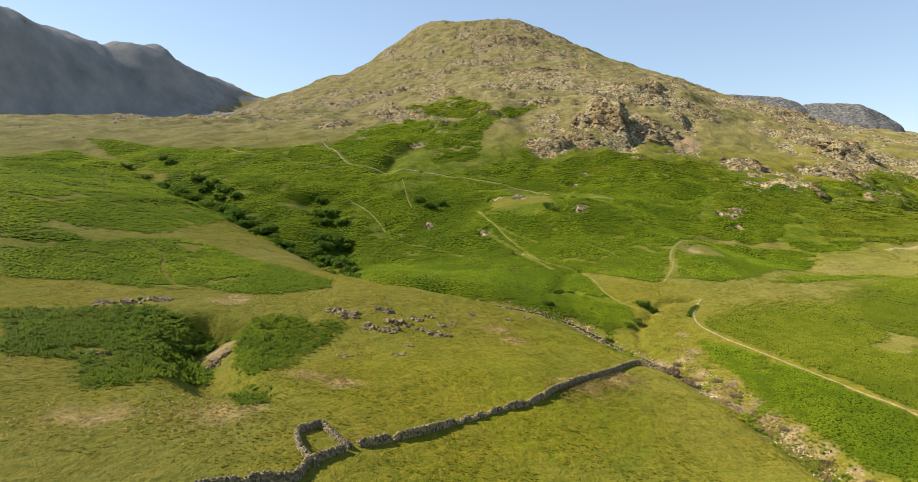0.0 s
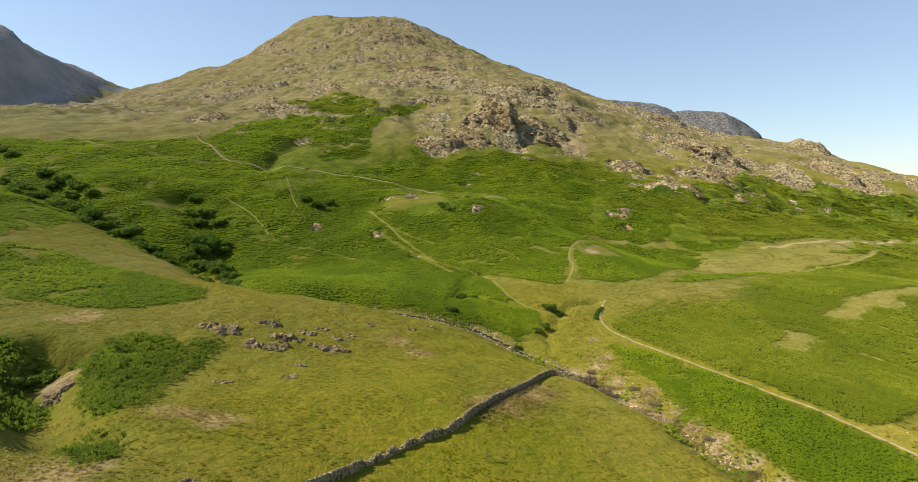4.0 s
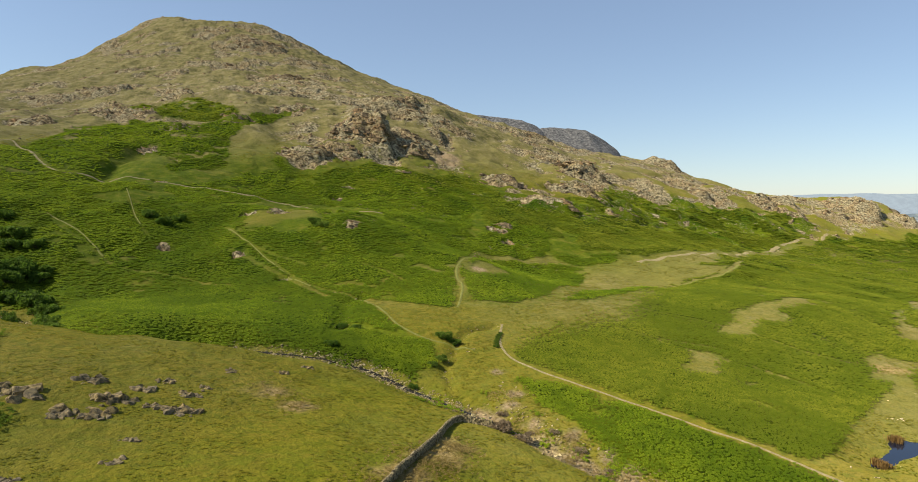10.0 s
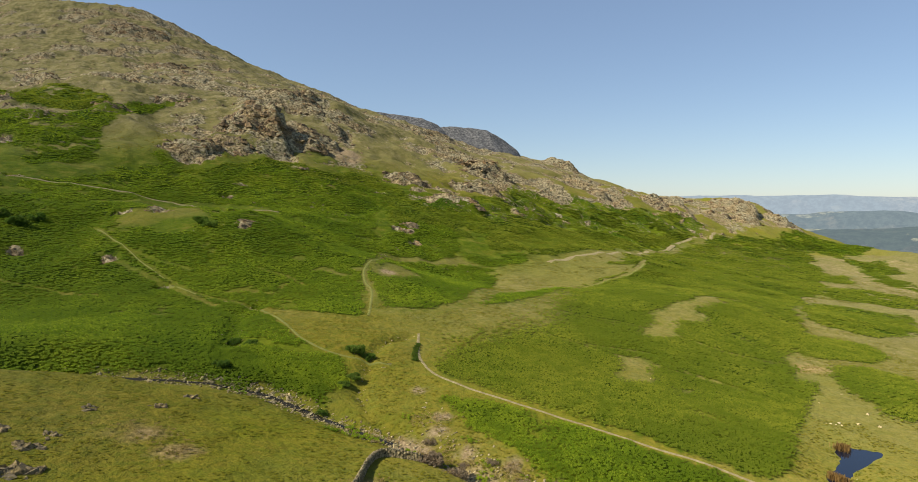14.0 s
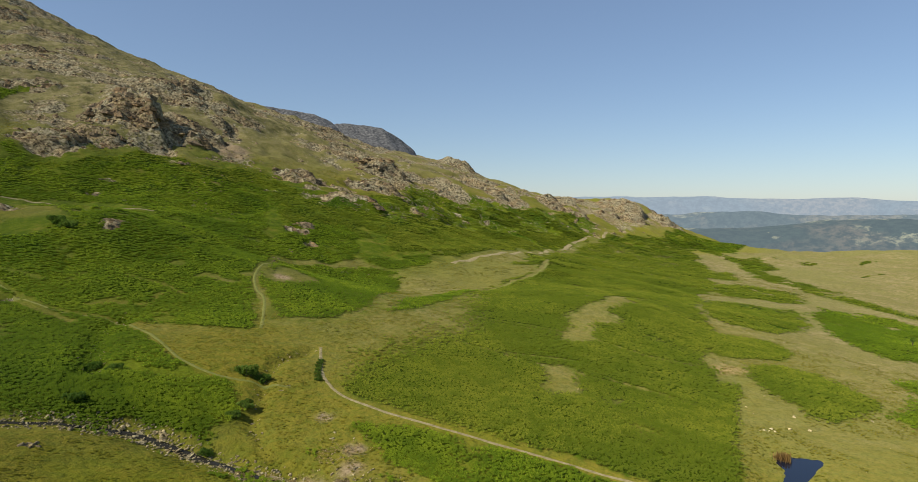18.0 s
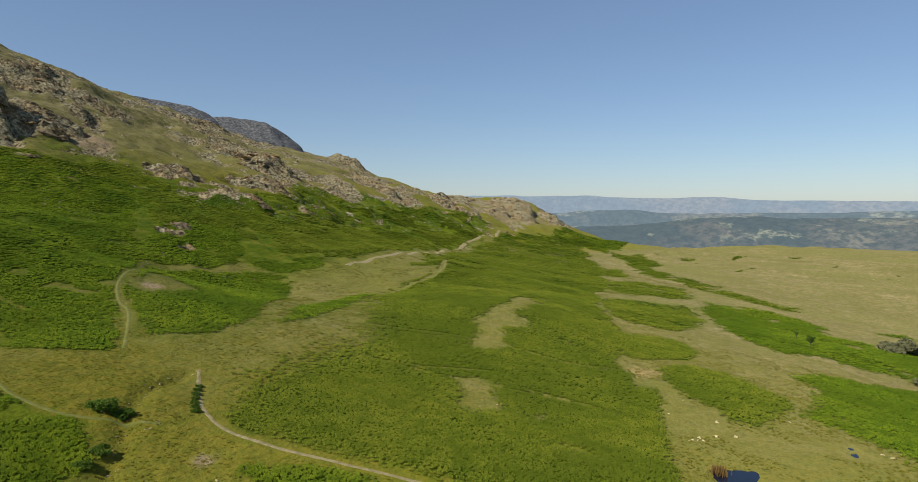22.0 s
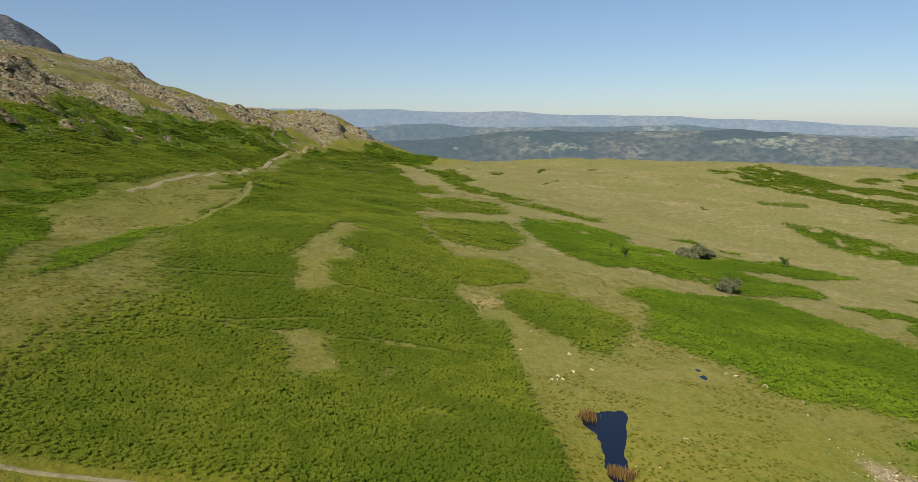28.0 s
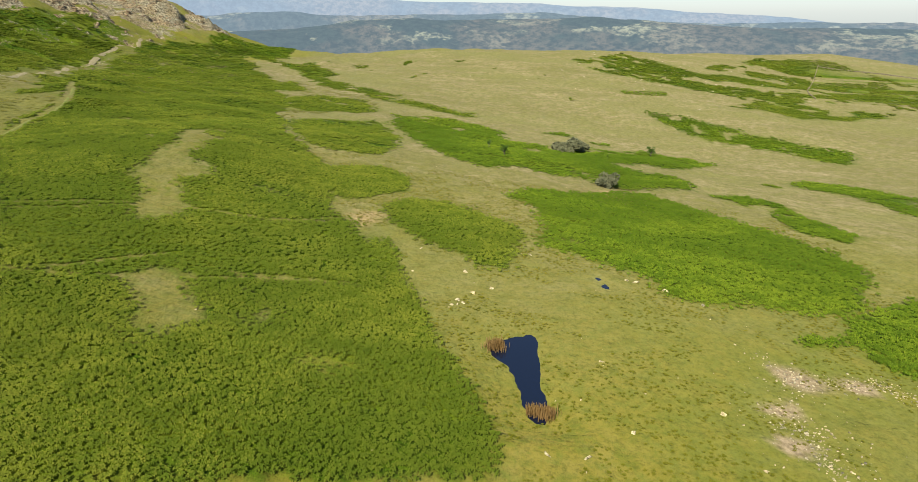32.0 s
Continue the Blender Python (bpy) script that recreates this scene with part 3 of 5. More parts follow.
CRAGS_MID = [(157, 723, 38), (192, 712, 36), (228, 745, 30), (120, 668, 24), (205, 770, 26), (88, 655, 26), (105, 838, 28), (33, 763, 25), (180, 879, 19), (261, 932, 35), (255, 872, 24),
             (283, 824, 16), (278, 637, 25), (286, 555, 28), (313, 536, 17), (439, 744, 39), (505, 973, 26), (378, 575, 18),
             (374, 646, 22), (170, 617, 8), (132, 1527, 55), (155, 1215, 41), (37, 1031, 11), (208, 1192, 22), (194, 751, 19),
             (230, 753, 19), (349, 652, 13), (471, 693, 12), (391, 623, 13), (-90, 834, 25), (-151, 1210, 29), (-280, 1153, 18),
             (-144, 761, 12), (-226, 1045, 22), (-14, 729, 17), (-120, 1544, 14), (-355, 1169, 18), (-29, 932, 14),
             (-114, 1362, 21), (440, 751, 25), (741, 943, 20), (467, 693, 13), (400, 590, 13), (624, 745, 18), (648, 725, 13),
             (-62, 809, 30), (-93, 866, 26), (-111, 851, 22), (-148, 777, 22), (731, 744, 30), (750, 709, 26), (760, 955, 26)]
CRAGS_HIGH = [(283, 933, 28), (292, 881, 26), (444, 886, 18), (-193, 1153, 30), (-126, 1187, 35), (35, 918, 14), (-26, 925, 28), (-126, 1557, 30),
              (156, 1104, 40), (130, 1209, 45), (114, 1525, 50), (242, 911, 16), (-362, 1157, 30), (-316, 1235, 35), (230, 1290, 40),
              (300, 1120, 30), (60, 1330, 35), (-40, 1290, 30), (200, 1420, 40), (20, 1620, 35), (1100, 880, 40), (1180, 840, 30), 
              (960, 900, 40), (1010, 860, 40), (1060, 830, 36), (1120, 800, 30), (880, 840, 30), (940, 800, 34), (1000, 780, 30), (1150, 790, 26), (820, 790, 28)]
OUTCROPS = [(-34, 194, 6.3), (-38, 197, 3.5), (-24, 203, 4.5), (-26, 187, 4.5), (-21, 186, 5.2), (-20, 194, 5.6), (-7, 190, 4.5), (-29, 161, 2.8), (-16, 165, 2.6), (-14, 175, 2.4), (-4, 199, 2.6), (-102, 185, 6.1), (-96, 188, 5.2), (-90, 192, 5.2), (-77, 136, 3.5), (-60, 158, 5.2),
            (-14, 201, 4.2), (-5, 199, 3.4), (-6, 191, 3.6), (-10, 206, 3.0), (4, 216, 2.4), (17, 219, 2.6), (24, 226, 2.2), (-2, 204, 2.4), (-11, 192, 3.0)]


# ---- the ground ----
def chance(i, j, seed):
    v = np.sin(i * 127.1 + j * 311.7 + seed * 74.7) * 43758.5453
    return v - np.floor(v)


def bumps(x, y, size, seed=0):
    """Smooth value noise, -1 to 1, with hills about so many metres wide."""
    u, v = np.asarray(x, float) / size, np.asarray(y, float) / size
    i, j = np.floor(u), np.floor(v)
    a, b = u - i, v - j
    a, b = a * a * (3 - 2 * a), b * b * (3 - 2 * b)
    top = chance(i, j, seed) * (1 - a) + chance(i + 1, j, seed) * a
    low = chance(i, j + 1, seed) * (1 - a) + chance(i + 1, j + 1, seed) * a
    return (top * (1 - b) + low * b) * 2 - 1


def rough(x, y, size, octaves=4, seed=0):
    out, gain = 0.0, 1.0
    for k in range(octaves):
        out = out + bumps(x, y, size / 2 ** k, seed + k) * gain
        gain *= 0.5
    return out / 1.6


def ease(v, lo, hi):
    v = np.clip((v - lo) / (hi - lo), 0, 1)
    return v * v * (3 - 2 * v)


def off_line(x, y, line):
    """Distance from points to a bent line, and how far along the line the nearest place is (0 to 1)."""
    best, along = np.full(np.shape(x), 1e9), np.zeros(np.shape(x))
    n = len(line) - 1
    for k, ((ax, ay), (bx, by)) in enumerate(zip(line[:-1], line[1:])):
        dx, dy = bx - ax, by - ay
        u = np.clip(((x - ax) * dx + (y - ay) * dy) / (dx * dx + dy * dy), 0, 1)
        d = np.hypot(x - ax - u * dx, y - ay - u * dy)
        along = np.where(d < best, (k + u) / n, along)
        best = np.minimum(best, d)
    return best, along


def beside(x, y, line, reach):
    """Which points lie in the box round a line, so many metres wider."""
    px, py = zip(*line)
    return (x > min(px) - reach) & (x < max(px) + reach) & (y > min(py) - reach) & (y < max(py) + reach)


def inside(x, y, ring):
    hit = np.zeros(np.shape(x), bool)
    px, py = zip(*ring)
    near = (x >= min(px)) & (x <= max(px)) & (y >= min(py)) & (y <= max(py))
    xs_, ys_ = x[near], y[near]
    odd = np.zeros(xs_.shape, bool)
    for (ax, ay), (bx, by) in zip(ring, ring[1:] + ring[:1]):
        if ay == by:
            continue
        cut = ((ay > ys_) != (by > ys_)) & (xs_ < (bx - ax) * (ys_ - ay) / (by - ay) + ax)
        odd ^= cut
    hit[near] = odd
    return hit


def softly(line, steps=6):
    """The same line with its corners rounded."""
    pts = [Vector((p[0], p[1])) for p in line]
    out = []
    for k in range(len(pts) - 1):
        a, b, c, d = pts[max(k - 1, 0)], pts[k], pts[k + 1], pts[min(k + 2, len(pts) - 1)]
        for s in range(steps):
            u = s / steps
            out.append(0.5 * (2 * b + (c - a) * u + (2 * a - 5 * b + 4 * c - d) * u * u + (3 * b - a - 3 * c + d) * u ** 3))
    out.append(pts[-1])
    return [(p.x, p.y) for p in out]


POND_LEVEL, POOL_LEVEL = -57.6, -59.2
ALL_CRAGS = CRAGS_LOW + CRAGS_MID + CRAGS_HIGH


def stony(x, y):
    """How much bare rock breaks through, 0 to 1."""
    high = ease(y + 0.25 * x, 640, 900) * ease(lie_cache(x, y), 20, 90)
    out = high * ease(rough(x, y * 1.3, 46, 5, 31) + 0.35 * rough(x, y, 240, 2, 5), 0.10, 0.34)
    east = ease(x, 330, 420) * ease(y - 0.42 * x, 290, 345) * ease(1500 - x, 0, 150) * (1 - 0.4 * ease(x, 780, 880))
    out = np.maximum(out, east * ease(rough(x, y * 1.2, 38, 5, 37), -0.12, 0.16))
    out = np.maximum(out, 0.26 * high)
    west = ease(-x, 540, 640) * ease(lie_cache(x, y), 148, 172) * ease(y, 1150, 1250)
    out = np.maximum(out, west * ease(rough(x, y, 120, 5, 41), -0.55, -0.1))
    craggy = np.exp(-(((x - 175) / 105) ** 2 + ((y - 730) / 85) ** 2) ** 2) + np.exp(-(((x - 330 - 0.2 * (y - 600)) / 90) ** 2 + ((y - 600) / 75) ** 2) ** 2)
    craggy += np.exp(-(((x - 510) / 130) ** 2 + ((y - 655 - 0.25 * (x - 510)) / 48) ** 2) ** 2)
    out = np.maximum(out, craggy * ease(rough(x, y * 1.2, 34, 5, 39), -0.05, 0.22))
    for cx_, cy_, r in ALL_CRAGS:
        near = (np.abs(x - cx_) < r * 1.5) & (np.abs(y - cy_) < r * 1.5)
        if near.any():
            d = np.hypot(x[near] - cx_, y[near] - cy_) / r + 0.45 * rough(x[near], y[near], r * 0.7, 3, 17)
            out[near] = np.maximum(out[near], 1 - ease(d, 0.75, 1.12))
    return out


_kept = {}


def lie_cache(x, y):
    key = (x.size, float(x.flat[0]), float(y.flat[0]), float(x.flat[-1]), float(y.flat[-1]))
    if key not in _kept:
        _kept.clear()
        _kept[key] = lie(x, y)
    return _kept[key]


def lay(x, y):
    """The ground's height, and how stony it is, at arrays x, y."""
    x, y = np.asarray(x, float), np.asarray(y, float)
    z = lie_cache(x, y).copy()
    slope = ease(y, 420, 700)
    far = ease(np.hypot(x, y - 100), 1500, 2400)
    z += rough(x, y, 40, 4, 3) * (0.7 + 2.6 * slope) * (1 - far) + rough(x, y, 9, 3, 9) * (0.18 + 0.5 * slope) * (1 - far)
    z += rough(x, y, 260, 4, 13) * 22 * far
    ribs = ease(-x, 640, 760) * ease(y, 1100, 1250) * ease(lie_cache(x, y), 165, 230)
    z += ribs * ((0.3 - np.abs(rough(x * 0.8 + y * 0.95, 0.15 * (y - x), 85, 4, 25))) * 20 + rough(x, y, 60, 3, 26) * 4)
    # knolls and hollows of the fellside
    fell = ease(y + 0.3 * x, 560, 760) * (1 - far)
    z += fell * ((0.30 - np.abs(rough(x + 0.5 * y, y - 0.3 * x, 130, 3, 23))) * 11 + (0.30 - np.abs(rough(x, y, 48, 3, 27))) * 6)
    z += ease(y, 300, 420) * ease(560 - x, 0, 150) * ((0.3 - np.abs(rough(x, y * 0.7, 60, 3, 29))) * 5.0 + (0.3 - np.abs(rough(x - 0.4 * y, y * 0.6, 21, 2, 30))) * 2.2)
    # hummocks of the moor
    z += ease(x, 230, 330) * ease(520 - y, 0, 120) * rough(x, y * 1.6, 34, 3, 21) * 1.6
    # ravines: line, depth, half-width at the low and high end
    near = beside(x, y, BECK, 60)
    bx, by = x[near], y[near]
    d, u = off_line(bx + 2 * bumps(bx, by, 9, 61), by + 2 * bumps(bx, by, 9, 62), BECK)
    deep = np.interp(u, [0, 0.2, 0.36, 0.5, 0.6, 0.8, 1], [3.5, 3.0, 2.2, 2.5, 6.5, 9, 4])
    wide = np.interp(u, [0, 0.2, 0.36, 0.5, 0.6, 0.8, 1], [7, 6, 5, 5, 11, 18, 14])
    z[near] -= deep * np.exp(-(d / wide) ** 2)
    for line, deep, wide in ((TRIBUTARY, 2.0, 3.0), (RILL, 1.3, 1.6), (GILL, 5, 8), (GILL_LOW, 6, 10), (DELL, 7, 6.5)):
        near = beside(x, y, line, 40)
        bx, by = x[near], y[near]
        d, u = off_line(bx + 1.5 * bumps(bx, by, 6, 63), by + 1.5 * bumps(bx, by, 6, 64), line)
        z[near] -= deep * np.exp(-(d / wide) ** 2) * ease(u, 0, 0.08)
    # crags stand up out of the slope, with broken ledges
    s = stony(x, y)
    for cx_, cy_, r in ALL_CRAGS:
        near = (np.abs(x - cx_) < r * 1.2) & (np.abs(y - cy_) < r * 1.2)
        if near.any():
            d = np.hypot(x[near] - cx_, y[near] - cy_) / r + 0.22 * rough(x[near], y[near], r * 0.6, 3, 19)
            steep = ease((x[near] - cx_) / r, 0.0, 0.5)
            z[near] += r * (0.42 if r in (36, 38) else 0.10 if cy_ > 800 else 0.30 if r > 17 and cx_ > 240 else 0.22 if r > 17 else 0.15) * ((1 - steep) * (1 - ease(d, 0.1, 1.0)) + steep * (1 - ease(d, 0.62, 0.85)))
    # cliff-edged ribs: gentle on the west, sheer on the east
    for line, tall, back in ((BUTTRESS, 19, 42), (BUTTRESS_EAST, 13, 30), (KNOB, 17, 26)):
        near = (np.abs(x - line[1][0]) < 160) & (np.abs(y - line[1][1]) < 260)
        nx_, ny_ = x[near], y[near]
        wob = 5 * rough(nx_, ny_, 22, 3, 57)
        d, u = off_line(nx_ + wob, ny_, line)
        edge = np.interp(ny_, [p[1] for p in line[::-1]], [p[0] for p in line[::-1]])
        east = nx_ + wob > edge
        rib = np.where(east, 1 - ease(d, 0.5, 7), np.exp(-(d / back) ** 2))
        rib = rib * ease(ny_, line[-1][1] - 5, line[-1][1] + 45)
        z[near] += tall * rib * (0.75 + 0.5 * rough(nx_, ny_, 30, 3, 58))
        s[near] = np.maximum(s[near], np.where(east, 1 - ease(d, 6, 14), np.exp(-(d / (back * 0.6)) ** 2) * ease(rough(nx_, ny_, 24, 4, 59), -0.5, -0.1)))
    # bedding: ledges that dip towards the east
    q = (lie_cache(x, y) + 0.30 * x) / 7.5 + 1.3 * rough(x, y, 45, 4, 51)
    z += s * (np.floor(q) + ease(q - np.floor(q), 0.62, 0.95) - q) * 6.5 + s * rough(x, y, 13, 4, 53) * 2.4
    # hollows that hold water
    for ring, level in ((POND_EDGE, POND_LEVEL), (POOL_EDGE, POOL_LEVEL)):
        mx, my = np.mean(ring, axis=0)
        near = np.hypot(x - mx, y - my) < 40
        xs_, ys_ = x[near], y[near]
        d, _ = off_line(xs_, ys_, ring + ring[:1])
        d = np.where(inside(xs_, ys_, ring), -d, d)
        shore = level + 0.12 + 0.02 * np.maximum(d, 0) - 1.2 * ease(-d, 0, 2.5)
        z[near] = shore + (z[near] - shore) * ease(d, 0.0, 9.0)
    return z, s


def ferny(x, y, beds):
    wide = 10 * ease(x, 180, 380)
    wx, wy = x + 2.6 * rough(x, y, 11, 3, 71) + wide * rough(x, y, 34, 5, 101), y + 2.6 * rough(x, y, 11, 3, 72) + wide * rough(x, y, 34, 5, 102)
    out = np.zeros(x.shape, bool)
    for bed in beds:
        out |= inside(wx, wy, bed)
    return out


def cleared(x, y):
    wx, wy = x + 6.5 * rough(x, y, 14, 4, 73), y + 6.5 * rough(x, y, 14, 4, 74)
    out = np.zeros(x.shape, bool)
    for ring in CLEARINGS:
        out |= inside(wx, wy, ring) | inside(wx + 4.0, wy + 2.5, ring) | inside(wx - 2.0, wy + 3.0, ring)
    return out | (rough(x, y, 17, 4, 76) > 0.66 - 0.06 * ease(y, 380, 480))


def trodden(x, y):
    out = np.zeros(x.shape, bool)
    for line, half in ((TRACK, 1.7), (LANE, 1.6), (KNOLL_PATH, 1.6), (FAR_TRACK, 3.2), (FAR_BRANCH, 2.2), (UPPER_PATH, 2.2),
                       (TROD_A, 1.0), (TROD_B, 1.0), (TROD_C, 1.0), (TROD_D, 0.6), (TROD_E, 0.5), (TROD_F, 1.1), (TROD_G, 1.2), (TROD_H, 1.0), (TROD_I, 1.6),
                       (TROD_J, 0.9), (TROD_K, 0.9), (TROD_L, 1.1), (TROD_M, 1.0), (TROD_N, 1.6), (TROD_O, 0.7), (TROD_P, 0.6), (TROD_Q, 0.5), (RILL, 2.4), (BECK[:11], 4.0)):
        near = beside(x, y, line, 8)
        bx, by = x[near], y[near]
        out[near] |= off_line(bx, by, line)[0] < half * (1 + 0.3 * bumps(bx, by, 5, 75))
    return out


def spread(stops):
    out = []
    for a, b, step in stops:
        out += list(np.arange(a, b, step))
    return np.array(out + [stops[-1][1]], float)


xs = spread([(-4900, -1500, 100), (-1500, -450, 13), (-450, -120, 4), (-120, 260, 1.5), (260, 560, 2.6), (560, 1300, 6.5), (1300, 5000, 70)])
ys = spread([(-4900, -150, 150), (-150, 60, 5), (60, 300, 1.5), (300, 620, 2.4), (620, 1000, 3.6), (1000, 1950, 5.5), (1950, 5000, 80)])
gx, gy = np.meshgrid(xs, ys)
flat_x, flat_y = gx.ravel(), gy.ravel()
gz, stone = lay(flat_x, flat_y)


def isles(x, y):
    """Scattered bracken islands on the dry moor."""
    ring = [(320, 140), (430, 255), (560, 330), (700, 420), (830, 480), (930, 420), (900, 260), (760, 150), (600, 60), (480, 10), (390, 40), (330, 70)]
    return inside(x, y, ring) & (rough(x + 0.6 * y, 2.6 * y - 0.5 * x, 60, 5, 93) > 0.64)


def loose(x, y):
    """Where the meadow's bracken thins out into the grass."""
    return ease(y - 0.8 * x, 92, 150) * ease(x, 84, 110) * ease(330 - x, 0, 60) * ease(360 - y, 0, 40)


fern = np.zeros(flat_x.size)
soft = np.random.default_rng(5)
for _ in range(4):
    slack = 1.1 + 5 * loose(flat_x, flat_y) + 2.5 * ease(flat_x, 270, 400)
    jx, jy = flat_x + soft.normal(0, 1, flat_x.size) * slack, flat_y + soft.normal(0, 1, flat_x.size) * slack
    some = ferny(jx, jy, FERN_BEDS.values())
    jx, jy = flat_x + soft.normal(0, 2.4, flat_x.size), flat_y + soft.normal(0, 2.4, flat_x.size)
    some[some] = ~cleared(jx[some], jy[some])
    fern += some * 0.25
fern = np.maximum(fern, isles(flat_x, flat_y))
fern *= ~((flat_x > 640) & (flat_y < 175) & (rough(flat_x, flat_y, 45, 4, 94) > 0.12))
fern *= 1 - ease(rough(flat_x, flat_y, 14, 4, 78), 0.44, 0.54) * ease(np.maximum(flat_x - 400, np.maximum(flat_y - 300, -40 - flat_x)), 0, 40)
lush = ease(flat_y + 0.15 * flat_x, 300, 420) * ease(75 - 62 * ease(flat_x, 200, 400) - gz, 0, 50) * ease(flat_x, -260, -60) * ease(1 - (flat_y - 330 - 0.45 * flat_x) / -60, 0, 1)
lush *= ease(rough(flat_x, flat_y, 60, 4, 82) + 0.55 - 0.9 * ease(gz, 20, 110), -0.1, 0.4) * ease(760 - flat_x, 0, 120)
fern[fern > 0] *= ~trodden(flat_x[fern > 0], flat_y[fern > 0])
for cx_, cy_, r in CRAGS_LOW:
    fern *= ease(np.hypot(flat_x - cx_, flat_y - cy_) / r + 0.5 * rough(flat_x, flat_y, 5, 2, 18), 0.7, 1.0)
stone = stone * (1 - 0.75 * fern)
# Where the far west crags take the haze-tinted rock colour.
grey = ease(-flat_x, 440, 560) * ease(flat_y, 1100, 1250)
dry = np.maximum(ease(flat_x + 0.30 * flat_y + 18 * rough(flat_x, flat_y, 40, 3, 81), 118, 250) * ease(620 - flat_y, 0, 90) * (0.6 + 0.4 * ease(flat_x - 0.2 * flat_y, 200, 330)),
                 ease(gz, 0, 60) * 0.7)
dry = np.maximum(dry, 0.10 + 0.22 * ease(flat_y, 230, 330) + 0.4 * rough(flat_x, flat_y, 70, 3, 83))
straw = np.zeros(flat_x.size)
for cx_, cy_, r in ((12, 204, 5), (17, 196, 4), (30, 157, 6), (38, 166, 6), (45, 174, 5), (-33, 138, 5), (-25, 134, 5), (-40, 108, 7), (-60, 100, 6), (300, 130, 12),
                    (210, 200, 5), (220, 200, 5), (-70, 200, 7), (-20, 330, 6)):
    d = np.hypot(flat_x - cx_, flat_y - cy_) / r + 0.8 * rough(flat_x, flat_y, r, 3, 85)
    straw = np.maximum(straw, 0.95 * (1 - ease(d, 0.3, 1.1)))
earth = np.zeros(flat_x.size)
d, u = off_line(flat_x, flat_y, BECK[:8])
earth = np.maximum(earth, 0.9 * (1 - ease(d + 2 * rough(flat_x, flat_y, 7, 3, 87), 2.0, 4.2)) * ease(rough(flat_x, flat_y, 9, 3, 88), -0.3, 0.15))
for cx_, cy_, r in ((70, 199, 4), (75, 205, 3), (78, 222, 2.5), (72, 188, 3), (76, 178, 2.8), (79, 168, 2.6), (80, 162, 2.6), (82, 154, 2.5), (85, 146, 2.5), (86, 138, 2.5), (90, 128, 2), (135, 112, 3), (145, 111, 4), (156, 106, 5), (158, 96, 4), (126, 345, 5), (-63, 171, 4.5), (-62, 165, 4.5), (-60, 160, 3), (240, 690, 20), (252, 720, 18), (262, 760, 16)):
    d = np.hypot(flat_x - cx_, flat_y - cy_) / r + 0.6 * rough(flat_x, flat_y, r, 3, 89)
    earth = np.maximum(earth, 0.85 * (1 - ease(d, 0.4, 1.0)))

mesh = bpy.data.meshes.new("ground")
nx, ny = len(xs), len(ys)
idx = np.arange(nx * ny, dtype=np.int32).reshape(ny, nx)
quads = np.stack([idx[:-1, :-1], idx[:-1, 1:], idx[1:, 1:], idx[1:, :-1]], -1).reshape(-1)


def raw_mesh(me, verts, loops, corners):
    """Fill a mesh from arrays: vertex rows, corner indices, corners a face."""
    faces = len(loops) // corners
    me.vertices.add(len(verts))
    me.vertices.foreach_set("co", np.asarray(verts, np.float32).ravel())
    me.loops.add(len(loops))
    me.loops.foreach_set("vertex_index", np.asarray(loops, np.int32))
    me.polygons.add(faces)
    me.polygons.foreach_set("loop_start", np.arange(0, faces * corners, corners, dtype=np.int32))
    me.update(calc_edges=True)


raw_mesh(mesh, np.stack([flat_x, flat_y, gz], -1), quads, 4)
for name, values in (("fern", fern), ("stone", stone), ("dry", np.clip(dry, 0, 1)), ("straw", straw), ("grey", grey), ("earth", earth), ("lush", lush), ("fell", ease(gz, 15, 120) * 0.92)):
    mesh.attributes.new(name, "FLOAT", "POINT").data.foreach_set("value", values.astype(np.float32))
mesh.shade_smooth()
mesh.materials.append(TURF)
tagged(new("ground", mesh), "rough green fellside with bracken, dry grass and rock", "ground", kind="structure")


def ground_at(x, y):
    """Height of the ground sheet itself at plain numbers or arrays."""
    x, y = np.atleast_1d(np.asarray(x, float)), np.atleast_1d(np.asarray(y, float))
    i, j = np.clip(np.searchsorted(xs, x) - 1, 0, nx - 2), np.clip(np.searchsorted(ys, y) - 1, 0, ny - 2)
    a, b = (x - xs[i]) / (xs[i + 1] - xs[i]), (y - ys[j]) / (ys[j + 1] - ys[j])
    g = gz.reshape(ny, nx)
    return (g[j, i] * (1 - a) + g[j, i + 1] * a) * (1 - b) + (g[j + 1, i] * (1 - a) + g[j + 1, i + 1] * a) * b


def height(x, y):
    return float(ground_at(x, y)[0])


def stone_at(x, y):
    i, j = np.clip(np.searchsorted(xs, x) - 1, 0, nx - 2), np.clip(np.searchsorted(ys, y) - 1, 0, ny - 2)
    return stone.reshape(ny, nx)[j, i]


